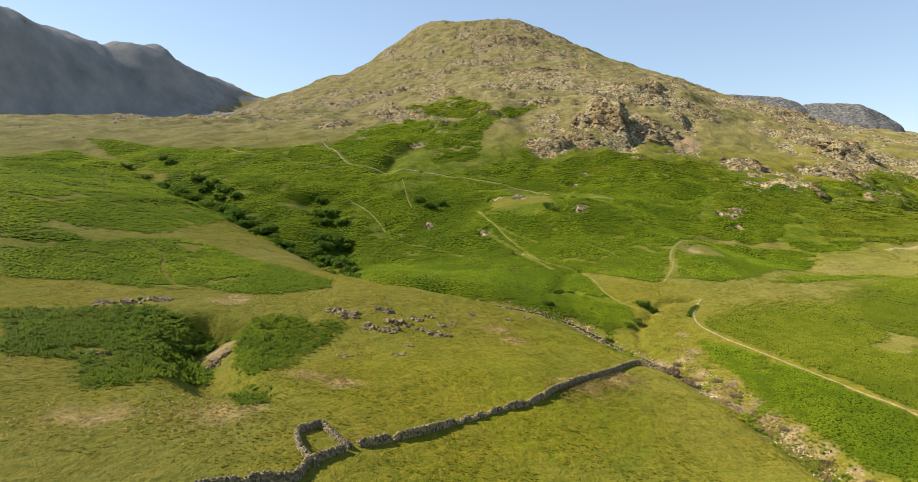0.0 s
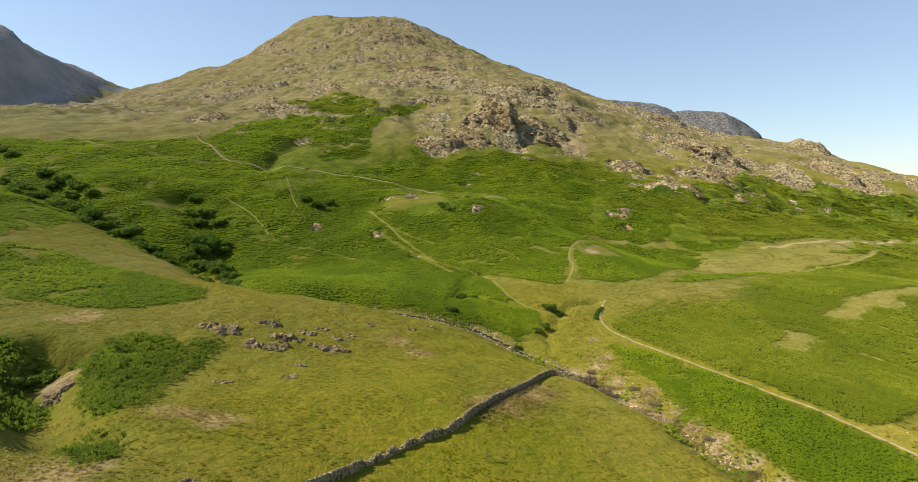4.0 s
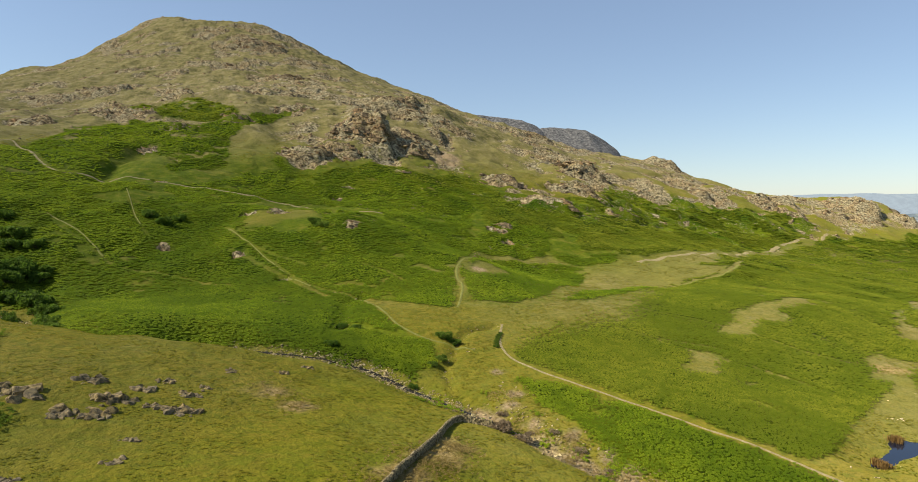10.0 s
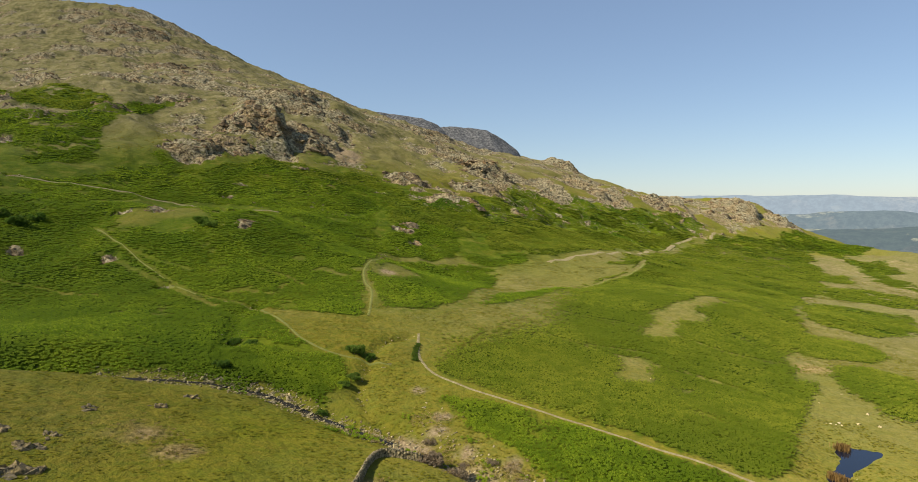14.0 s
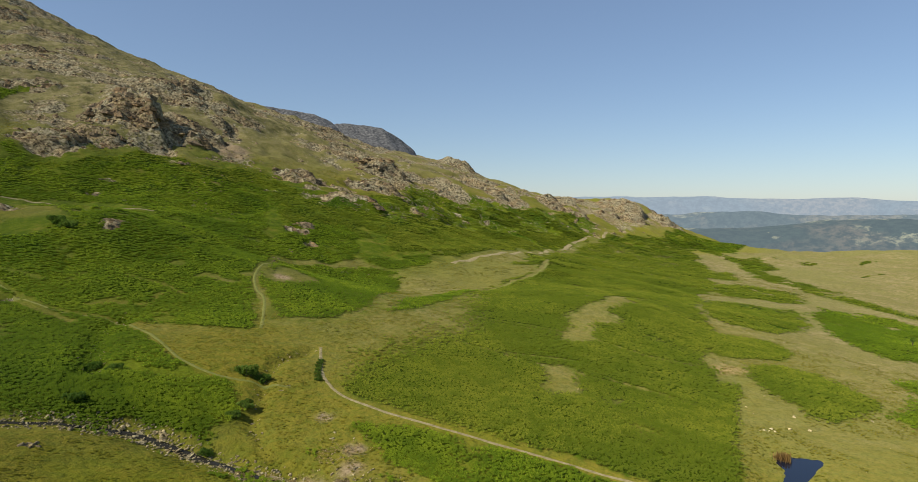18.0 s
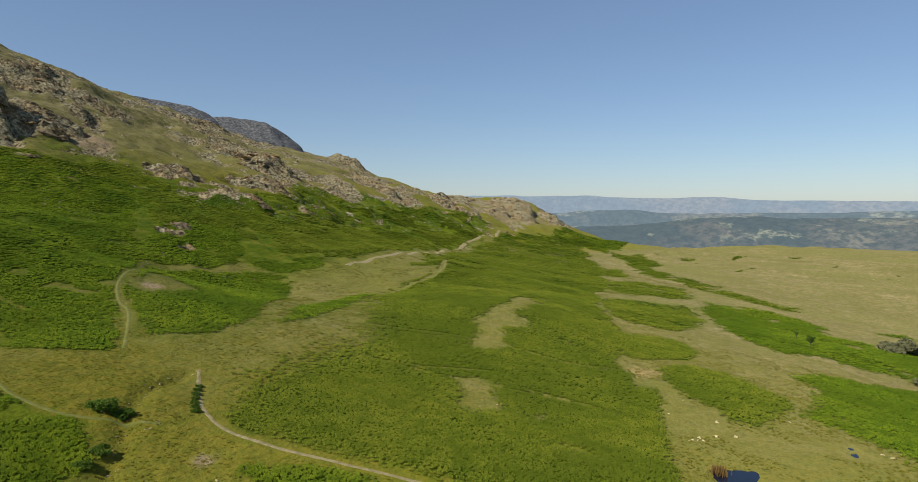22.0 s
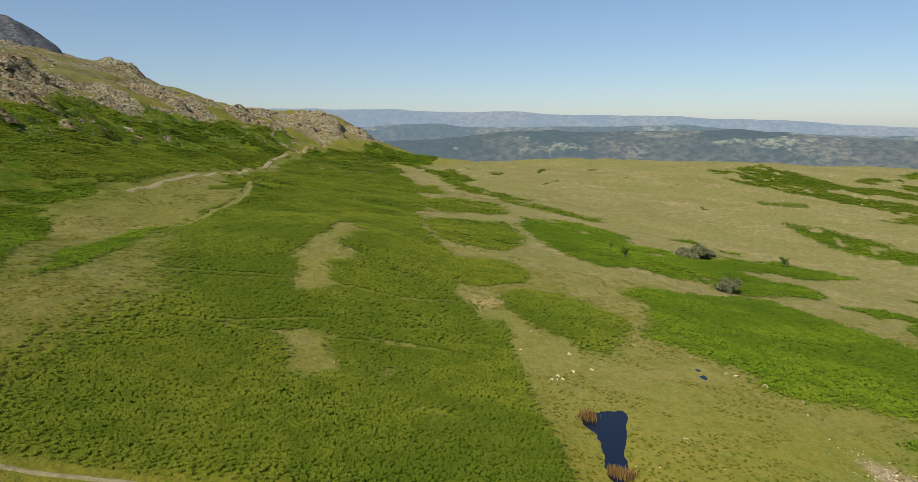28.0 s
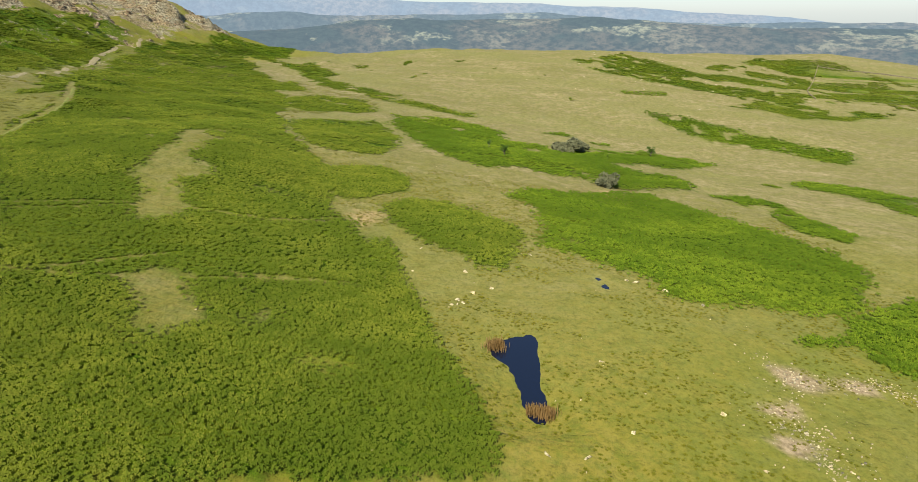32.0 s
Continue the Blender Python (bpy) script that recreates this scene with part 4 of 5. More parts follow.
# ---- tracks, trods and water: ribbons laid on the ground ----
def ribbon(name, line, half, lift, material, label, category, edge=0.25, level=None):
    pts = softly(line, 10)
    rows = []
    for k, (x, y) in enumerate(pts):
        ax, ay = pts[max(k - 1, 0)]
        bx, by = pts[min(k + 1, len(pts) - 1)]
        d = Vector((bx - ax, by - ay)).normalized()
        rows.append([(x - d.y * s, y + d.x * s) for s in half * np.array([-1 - edge * random.random(), -0.5, 0, 0.5, 1 + edge * random.random()])])
    rows = np.array(rows)
    z = ground_at(rows[..., 0].ravel(), rows[..., 1].ravel()).reshape(rows.shape[:2])
    if level is not None:
        z = np.repeat(z.min(axis=1)[:, None], 5, axis=1)
    z = z + np.array([-0.12, lift, lift + 0.02, lift, -0.12])
    v = np.concatenate([rows, z[..., None]], -1).reshape(-1, 3)
    n = len(pts)
    g = np.arange(n * 5).reshape(n, 5)
    f = np.stack([g[:-1, :-1], g[:-1, 1:], g[1:, 1:], g[1:, :-1]], -1).reshape(-1)
    me = bpy.data.meshes.new(name)
    raw_mesh(me, v, f, 4)
    me.shade_smooth()
    me.materials.append(material)
    return tagged(new(name, me), label, category, kind="structure")


ribbon("track", TRACK[1:], 0.48, 0.10, DIRT, "pale gritty farm track worn through bracken", "track", 0.8)
ribbon("path", LANE, 0.55, 0.10, TROD, "green footpath trodden down through bracken", "path", 0.5)
ribbon("path", KNOLL_PATH, 0.6, 0.12, TROD, "narrow grassy path round the bracken knoll", "path", 0.5)
ribbon("path", UPPER_PATH, 0.9, 0.25, DIRT, "stony path slanting across the green hillside", "path", 0.5)
ribbon("track", FAR_TRACK, 1.9, 0.25, DIRT, "broad pale track along the foot of the slope", "track", 0.4)
ribbon("path", FAR_BRANCH, 0.8, 0.12, TROD, "faint grassy path leaving the track", "path", 0.5)
ribbon("path", [(-79, 463), (-62, 443), (-46, 410)], 0.5, 0.2, TROD, "thin sheep trod in bracken", "path", 0.5)
ribbon("path", TROD_B, 0.35, 0.2, TROD, "thin sheep trod in bracken", "path", 0.5)
ribbon("path", TROD_C, 0.3, 0.2, TROD, "thin sheep trod in bracken", "path", 0.5)
ribbon("beck_water", BECK[7:16], 1.15, 0.3, STREAM, "dark shallow beck running between boulders", "stream", 0.5, level=True)


def sheet_of_water(name, ring, level, material, label):
    loop = softly(ring + ring[:1], 5)[:-1]
    bm = bmesh.new()
    bm.faces.new([bm.verts.new((x + 0.25 * bumps(x, y, 1.3, 5), y + 0.25 * bumps(x, y, 1.3, 6), level)) for x, y in loop])
    bmesh.ops.recalc_face_normals(bm, faces=bm.faces)
    if bm.faces[:][0].normal.z < 0:
        bmesh.ops.reverse_faces(bm, faces=bm.faces)
    me = bpy.data.meshes.new(name)
    bm.to_mesh(me)
    me.materials.append(material)
    return tagged(new(name, me), label, "pond", kind="structure")


sheet_of_water("pond_water", POND_EDGE, POND_LEVEL, POND, "small dark blue moorland tarn")
sheet_of_water("pool_water", POOL_EDGE, POOL_LEVEL + 0.02, POND, "small shallow pool in the turf")


# ---- far hills across the valley ----
def ridge(name, az0, az1, near, crest, tops, seed, material, label, hump):
    """A far range of hills: headings in degrees, distances, and heights along the crest."""
    cols = 520
    az = np.radians(np.linspace(az0, az1, cols))
    top = np.interp(np.linspace(0, 1, cols), np.linspace(0, 1, len(tops)), tops)
    v = []
    rows_ = 34
    for r in range(rows_):
        s = r / (rows_ - 1)
        dist = near + (crest - near) * min(s / 0.8, 1) + max(s - 0.8, 0) * 900
        rise = ease(np.array(min(s / 0.8, 1.0)), 0, 1) if s <= 0.8 else 1 - (s - 0.8) * 0.5
        x, y = np.sin(az) * dist, np.cos(az) * dist
        z = -320 + (top + 320) * rise + hump * rough(x, y, 520, 6, seed) * (0.5 + 0.5 * s)
        v.append(np.stack([x, y, z], -1))
    v = np.array(v).reshape(-1, 3)
    g = np.arange(rows_ * cols).reshape(rows_, cols)
    f = np.stack([g[:-1, :-1], g[1:, :-1], g[1:, 1:], g[:-1, 1:]], -1).reshape(-1)
    me = bpy.data.meshes.new(name)
    raw_mesh(me, v, f, 4)
    me.shade_smooth()
    me.materials.append(material)
    return tagged(new(name, me), label, "hills", kind="structure")


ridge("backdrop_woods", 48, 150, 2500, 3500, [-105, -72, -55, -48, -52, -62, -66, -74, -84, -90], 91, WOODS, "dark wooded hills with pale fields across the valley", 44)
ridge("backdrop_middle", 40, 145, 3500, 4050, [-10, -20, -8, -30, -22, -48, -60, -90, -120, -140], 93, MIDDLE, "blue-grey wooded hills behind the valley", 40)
ridge("backdrop_hills", 35, 140, 4150, 4750, [60, 75, 98, 66, 40, 5, -60, -120, -160, -200], 95, HAZE, "pale blue hills with a glow that stands for haze", 30)


# ---- helpers for things ----
def part(name, shape, material, parent=None, label=""):
    """Links a bmesh or mesh as one object, under parent if there is one."""
    if isinstance(shape, bmesh.types.BMesh):
        me = bpy.data.meshes.new(name)
        shape.to_mesh(me)
        shape.free()
    else:
        me = shape
    if material and not me.materials:
        me.materials.append(material)
    ob = new(name, me)
    if parent:
        ob.parent = parent
    if label:
        ob["label"] = label
    return ob


def empty(name, x, y, z=None, turn=0.0, size=1.0):
    ob = new(name)
    ob.matrix_basis = Matrix.Translation((x, y, height(x, y) if z is None else z)) @ Matrix.Rotation(turn, 4, "Z") @ Matrix.Scale(size, 4)
    return ob


def rock_shape(name, seed, squat, points=15):
    """An angular stone, about 2 m across, with facets and rounded corners."""
    r = random.Random(seed)
    bm = bmesh.new()
    for _ in range(points):
        v = Vector((r.gauss(0, 1), r.gauss(0, 1), r.gauss(0, 1))).normalized() * r.uniform(0.8, 1.1)
        bm.verts.new((v.x * r.uniform(0.85, 1.1), v.y * 0.8, v.z * squat))
    out = bmesh.ops.convex_hull(bm, input=bm.verts)
    bmesh.ops.delete(bm, geom=[g for g in out["geom_interior"] if isinstance(g, bmesh.types.BMVert)], context="VERTS")
    me = bpy.data.meshes.new(name)
    bm.to_mesh(me)
    bm.free()
    return me


def slab_shape(name, seed):
    """A broken slab of bedded rock, about 2 m across, with sharp corners and a stepped top."""
    r = random.Random(seed)
    bm = bmesh.new()
    for layer, (lo, hi, cut) in enumerate(((-0.7, 0.05, 1.0), (-0.1, r.uniform(0.4, 0.8), r.uniform(0.55, 0.85)))):
        n = 6
        rim = [(math.cos(k * 6.283 / n + r.uniform(-0.35, 0.35)), math.sin(k * 6.283 / n + r.uniform(-0.35, 0.35))) for k in range(n)]
        ox = -0.25 * layer
        low = [bm.verts.new((ox + x * cut * 1.15, y * cut * 0.75, lo)) for x, y in rim]
        top = [bm.verts.new((ox + x * cut * r.uniform(0.7, 1.02), y * cut * 0.75 * r.uniform(0.7, 1.02), hi + r.uniform(-0.2, 0.12) + 0.1 * x)) for x, y in rim]
        for k in range(n):
            bm.faces.new((low[k], low[(k + 1) % n], top[(k + 1) % n], top[k]))
        peak = bm.verts.new((ox, 0, hi + 0.08))
        for k in range(n):
            bm.faces.new((top[k], top[(k + 1) % n], peak))
    bmesh.ops.triangulate(bm, faces=bm.faces)
    me = bpy.data.meshes.new(name)
    bm.to_mesh(me)
    bm.free()
    return me


def with_material(meshes, material):
    for me in meshes:
        me.materials.append(material)
    return meshes


CRAG_ROCKS = with_material([slab_shape("rock", k) for k in range(8)] + [rock_shape("rock", k, 0.6 + 0.1 * (k % 4), 14) for k in range(4)], CRAG)
GREY_ROCKS = with_material([rock_shape("boulder", 40 + k, 0.6 + 0.08 * (k % 3), 13) for k in range(8)], GREY)
DARK_ROCKS = with_material([rock_shape("rock", 50 + k, 0.85, 14) for k in range(8)], DARK)
PALE_ROCKS = with_material([rock_shape("stone", 60 + k, 0.45 + 0.1 * (k % 3), 11) for k in range(6)], PALE)


def settle(ob, x, y, size, sink, dice, lean=0.35, dip=None):
    turn = Euler((dice.uniform(-lean, lean), dice.uniform(-lean, lean) if dip is None else dip + dice.uniform(-0.12, 0.12), dice.uniform(0, 6.28)))
    ob.matrix_basis = Matrix.LocRotScale((x, y, height(x, y) - sink * size), turn,
                                         (size * dice.uniform(0.8, 1.2), size * dice.uniform(0.75, 1.1), size * dice.uniform(0.7, 1.1)))
    return ob


STRIKE = -0.35          # the way the beds of rock run


# ---- crags and outcrops: each a body of rock with its blocks as parts ----
def crag(x, y, r, label, seed, blocks):
    dice = random.Random(seed)
    base = tagged(empty("crag", x, y), label, "crag", group="crags of the fell")
    inv = base.matrix_basis.inverted()
    for _ in range(blocks):
        a, d = dice.uniform(0, 6.28), r * 1.0 * math.sqrt(dice.random())
        size = r * (0.20 + 0.30 * dice.random() ** 1.5) if r < 12 else r * (0.05 + 0.14 * dice.random() ** 1.8)
        px, py = x + math.cos(a) * d, y + math.sin(a) * d * 0.8
        ob = part("rock", dice.choice(CRAG_ROCKS), None)
        turn = Euler((dice.uniform(-0.25, 0.1), 0.22 + dice.uniform(-0.15, 0.15), STRIKE + dice.gauss(0, 0.3)))
        ob.matrix_basis = inv @ Matrix.LocRotScale((px, py, height(px, py) - 0.25 * size), turn,
                                                   (size * dice.uniform(0.9, 1.5), size * dice.uniform(0.6, 0.9), size * dice.uniform(0.45, 0.8)))
        ob.parent = base
    return base


for k, (x, y, r) in enumerate(CRAGS_MID):
    crag(x, y, r, "broken grey and pinkish crag on the grassy fellside", 100 + k, 95 if r > 30 else 52 if r > 20 else 32)
for k, (x, y, r) in enumerate(CRAGS_HIGH):
    crag(x, y, r, "craggy grey rock band high on the fell", 200 + k, 26)
for k, (x, y, r) in enumerate(CRAGS_LOW):
    crag(x, y, r, "low rock outcrop showing through bracken", 300 + k, 12)


def outcrop(x, y, r, seed):
    dice = random.Random(seed)
    base = tagged(empty("rock_outcrop", x, y), "small grey lichened rock outcrop in turf", "rock", group="outcrops on the near slope")
    inv = base.matrix_basis.inverted()
    for _ in range(16):
        px, py, size = x + dice.gauss(0, r * 0.34), y + dice.gauss(0, r * 0.24), r * (0.14 + 0.34 * dice.random() ** 1.5)
        ob = part("rock", dice.choice(DARK_ROCKS), None)
        settle(ob, px, py, size, 0.22, dice, 0.4)
        ob.matrix_basis = inv @ ob.matrix_basis
        ob.parent = base


for k, (x, y, r) in enumerate(OUTCROPS):
    outcrop(x, y, r, 400 + k)

dice = random.Random(7)
# boulders of the beck, with darker water between
beck_line = softly(BECK[2:16], 12)
for k in range(300):
    x, y = beck_line[int(dice.random() ** 0.9 * (len(beck_line) - 1) * (0.62 if k < 175 else 1))]
    a, d = dice.uniform(0, 6.28), dice.choice((0.6, 1.5, 1.9, 2.3)) * dice.uniform(0.8, 1.2)
    px, py = x + math.cos(a) * d, y + math.sin(a) * d
    size = 0.38 + 0.9 * dice.random() ** 2.0
    ob = settle(part("boulder", dice.choice(PALE_ROCKS if k % 5 < 3 else GREY_ROCKS), None), px, py, size, 0.1, dice, 0.5)
    tagged(ob, "water-worn grey boulder in the beck", "boulder", group="boulders of the beck")
for k in range(60):
    x, y = softly(RILL, 10)[dice.randrange(40)]
    ob = settle(part("boulder", dice.choice(GREY_ROCKS), None), x + dice.gauss(0, 1.0), y + dice.gauss(0, 1.0), dice.uniform(0.15, 0.5), 0.1, dice)
    tagged(ob, "grey stone beside the rill", "boulder", group="stones of the rill")

BOULDERS = [(167, 165), (168, 164), (165, 166), (166.5, 166), (169, 165.5), (181, 164), (178, 160), (186, 167), (174, 163), (150, 138), (191, 130),
            (191, 132), (204, 154), (124, 140), (123, 145), (188, 124), (183, 117), (176, 182), (182, 178), (197, 180), (131, 134), (74, 212),
            (76, 214), (72, 240), (75, 238), (78, 240), (58, 308), (243, 262), (240, 266), (246, 258), (140, 121), (128, 118)]
for x, y in BOULDERS:
    ob = settle(part("boulder", dice.choice(PALE_ROCKS), None), x, y, dice.uniform(0.5, 1.0), 0.1, dice)
    tagged(ob, "pale weathered boulder lying in short grass", "boulder", group="boulders on the grass")


def many_rocks(name, spots, sizes, shapes, material, label, category, sink=0.2):
    """A great many loose stones joined in one mesh."""
    verts, faces, base = [], [], 0
    z = ground_at(spots[:, 0], spots[:, 1])
    shape_data = []
    for me in shapes:
        co = np.array([v.co[:] for v in me.vertices])
        shape_data.append((co, np.array([p.vertices[:] for p in me.polygons])))
    rng = np.random.default_rng(3)
    for (x, y), zz, s in zip(spots, z, sizes):
        co, tri = shape_data[rng.integers(len(shape_data))]
        a = rng.normal(-0.35, 0.5)
        c, n = math.cos(a), math.sin(a)
        sc = s * rng.uniform(0.7, 1.2, 3)
        v = co * sc
        v = np.stack([v[:, 0] * c - v[:, 1] * n + x, v[:, 0] * n + v[:, 1] * c + y, v[:, 2] + 0.3 * v[:, 0] + zz - sink * s], -1)
        verts.append(v)
        faces.append(tri + base)
        base += len(co)
    me = bpy.data.meshes.new(name)
    raw_mesh(me, np.concatenate(verts), np.concatenate(faces).ravel(), 3)
    me.materials.append(material)
    return tagged(new(name, me), label, category, kind="stuff")


# loose rock all over the fell, thickest where the ground is bare
rng = np.random.default_rng(11)
px, py = rng.uniform(-620, 1250, 150000), rng.uniform(560, 1800, 150000)
keep = (stone_at(px, py) > 0.35) & (rng.random(150000) < 0.5 - 0.34 * ease(px, 760, 860))
keep |= (rng.random(150000) < 0.02) & (py > 640)
px, py = px[keep][:17000], py[keep][:17000]
many_rocks("fell_rocks", np.stack([px, py], -1), 0.6 + 2.4 * rng.random(len(px)) ** 2.8, CRAG_ROCKS, CRAG, "scattered broken rock on the high fell", "rocks")
px, py = rng.uniform(100, 620, 3000), rng.uniform(400, 720, 3000)
keep = rough(px, py, 40, 3, 33) > 0.25
px, py = px[keep], py[keep]
many_rocks("slope_stones", np.stack([px, py], -1)[:900], 0.4 + 1.0 * rng.random(len(px))[:900] ** 2, CRAG_ROCKS, CRAG, "loose stones among the bracken of the slope", "stones")


def along(line, n, spread_m, seed):
    r = np.random.default_rng(seed)
    pts = np.array(softly(line, 12))
    k = r.integers(0, len(pts), n)
    return pts[k] + r.normal(0, spread_m, (n, 2))


SCREE = [(163, 110), (157, 108), (156, 106), (147, 111), (141, 112), (139, 109), (134, 110), (131, 109), (126, 108)]
SCREE_EAST = [(159, 102), (157, 99), (160, 94), (159, 91), (156, 88), (154, 80)]
spots = np.concatenate([along(SCREE, 420, 1.3, 1), along(SCREE_EAST, 330, 1.4, 2), along(SCREE, 200, 3.5, 3), along([(153, 112), (135, 104), (123, 104)], 60, 4, 4)])
many_rocks("scree", spots, 0.10 + 0.32 * rng.random(len(spots)) ** 2.5, PALE_ROCKS, PALE, "bleached white stones spilling down the grass", "stones", 0.1)
spots = np.concatenate([along(BECK[1:7], 900, 2.2, 5), along(BECK[7:13], 2400, 1.9, 15), along([(74, 208), (69, 199), (71, 189), (74, 178), (78, 169), (80, 158), (82, 150)], 300, 2.2, 6),
                        along(TRIBUTARY, 120, 1.2, 8), along(BECK[12:18], 300, 4, 9)])
many_rocks("beck_cobbles", spots, 0.14 + 0.5 * rng.random(len(spots)) ** 2.2, GREY_ROCKS, GREY, "grey cobbles along the banks of the beck", "stones", 0.1)
px, py = rng.uniform(100, 420, 700), rng.uniform(60, 330, 700)
many_rocks("field_stones", np.stack([px, py], -1), 0.08 + 0.28 * rng.random(700) ** 3, PALE_ROCKS, PALE, "small pale stones strewn over the moor", "stones", 0.15)


px, py = rng.normal(900, 90, 260), rng.normal(30, 70, 260)
many_rocks("moor_stones", np.stack([px, py], -1), 0.5 + 2.2 * rng.random(260) ** 2, PALE_ROCKS, PALE, "pale rocks breaking through the bracken hill", "stones")


# ---- slate waste heaps of the quarry ----
def spoil_mound(line, tops, flat, label, seed):
    pts = softly(line, 14)
    n, cols = len(pts), 33
    v = []
    for k, (x, y) in enumerate(pts):
        ax, ay = pts[max(k - 1, 0)]
        bx, by = pts[min(k + 1, n - 1)]
        d = Vector((bx - ax, by - ay)).normalized()
        u = k / (n - 1)
        top = np.interp(u, np.linspace(0, 1, len(tops)), tops)
        for c, s in enumerate(np.linspace(-80, 80, cols)):
            qx, qy = x - d.y * s, y + d.x * s
            w = abs(s) + 3 * bumps(qx, qy, 14, seed)
            end = min(u, 1 - u) * n * 4.0
            low = height(qx, qy) - 2.5
            z = min(top - 0.62 * max(w - flat, 0) + 1.2 * bumps(qx, qy, 7, seed + 1), top - 0.8 * max(22 - end, 0))
            v.append((qx, qy, low if c in (0, cols - 1) or k in (0, n - 1) else max(float(z), low)))
    g = np.arange(n * cols).reshape(n, cols)
    f = np.stack([g[:-1, :-1], g[:-1, 1:], g[1:, 1:], g[1:, :-1]], -1).reshape(-1)
    me = bpy.data.meshes.new("spoil_mound")
    raw_mesh(me, np.array(v), f, 4)
    me.materials.append(SLATE)
    return tagged(new("spoil_mound", me), label, "spoil heap", group="quarry heaps")


spoil_mound([(430, 1128), (470, 1112), (536, 1096), (575, 1088)], [170, 165, 158, 140], 10, "flat-topped grey slate waste heap on the skyline", 5)
spoil_mound([(560, 1092), (600, 1082), (650, 1068), (690, 1055), (715, 1045)], [146, 147, 143, 120, 96], 9, "lower grey slate waste heap on the skyline", 8)


# ---- dry stone walls ----
COPE = with_material([rock_shape("cope_stone", 80 + k, 0.9, 12) for k in range(6)], WALLING)


def boxes(rows):
    """One mesh of many rough blocks: centre, along-vector, half sizes."""
    corner = np.array([[a, b, c] for a in (-1, 1) for b in (-1, 1) for c in (-1, 1)], float)
    quad = np.array([[0, 1, 3, 2], [4, 6, 7, 5], [0, 4, 5, 1], [2, 3, 7, 6], [0, 2, 6, 4], [1, 5, 7, 3]])
    r = np.random.default_rng(21)
    verts, faces = [], []
    for k, (c, d, h) in enumerate(rows):
        v = corner * (np.array(h) * r.uniform(0.82, 1.08, (8, 3)))
        x, y = v[:, 0] * d[0] - v[:, 1] * d[1], v[:, 0] * d[1] + v[:, 1] * d[0]
        verts.append(np.stack([x, y, v[:, 2]], -1) + np.array(c))
        faces.append(quad + 8 * k)
    return np.concatenate(verts), np.concatenate(faces).ravel()


def dry_wall(line, label, tall, seed, dips=()):
    dice = random.Random(seed)
    path = softly(line, 8)
    base = tagged(empty("drystone_wall", *path[0]), label, "wall", group="walls of the intake")
    inv = base.matrix_basis.inverted()
    pts = [Vector(p) for p in path]
    run, rows, copes = 0.0, [], []
    for a, b in zip(pts[:-1], pts[1:]):
        seg, d = (b - a).length, (b - a).normalized()
        s = 0.0
        while s < seg:
            p = a + d * s
            h = tall * (0.86 + 0.22 * float(bumps(run, 3.0, 6, seed)))
            for at, wide, cut in dips:
                h -= cut * max(0.0, 1 - abs(run - at) / wide)
            h = max(h, 0.35)
            z = height(p.x, p.y)
            cz = 0.0
            while cz < h - 0.1:
                ch = dice.uniform(0.16, 0.30)
                half = 0.42 - 0.16 * cz / tall
                for side in (-1, 1):
                    o = side * (half - 0.12)
                    j = dice.uniform(-0.12, 0.12)
                    rows.append(((p.x - d.y * o + d.x * j, p.y + d.x * o + d.y * j, z + cz + ch / 2 - 0.05), (d.x, d.y), (dice.uniform(0.2, 0.34), 0.17 + dice.uniform(-0.03, 0.05), ch / 2)))
                cz += ch
            copes.append((p.x + dice.uniform(-0.08, 0.08), p.y + dice.uniform(-0.08, 0.08), z + cz, math.atan2(d.y, d.x)))
            step = dice.uniform(0.42, 0.58)
            s, run = s + step, run + step
    v, f = boxes(rows)
    me = bpy.data.meshes.new("stonework")
    raw_mesh(me, v, f, 4)
    ob = part("stonework", me, WALLING, base)
    ob["kind"] = "stuff"
    ob.matrix_basis = inv
    for x, y, z, a in copes:
        ob = part("cope_stone", dice.choice(COPE), None, base)
        ob.matrix_basis = inv @ Matrix.LocRotScale((x, y, z + 0.04), Euler((dice.uniform(-0.4, 0.4), dice.uniform(-0.3, 0.3), a + dice.uniform(-0.4, 0.4))),
                                                   (dice.uniform(0.18, 0.27), dice.uniform(0.28, 0.36), dice.uniform(0.14, 0.24)))
    return base


dry_wall(WALL_LONG, "long weathered drystone wall running to the beck", 1.55, 31, ((9, 1.6, 1.2), (31, 3, 0.8), (36, 2, 1.0), (41, 2, 0.9), (47, 2, 1.0), (55, 2, 0.9), (63, 1.5, 0.8)))
dry_wall(WALL_LOW, "drystone wall below the sheepfold", 1.45, 32, ((8, 1.5, 0.8),))
dry_wall(FOLD, "small rounded drystone sheepfold", 1.25, 33, ((14, 2, 0.4),))
dry_wall(FAR_WALL_A, "distant pale field wall on the moor", 1.6, 34)
dry_wall(FAR_WALL_B, "distant pale field wall on the moor", 1.6, 35)


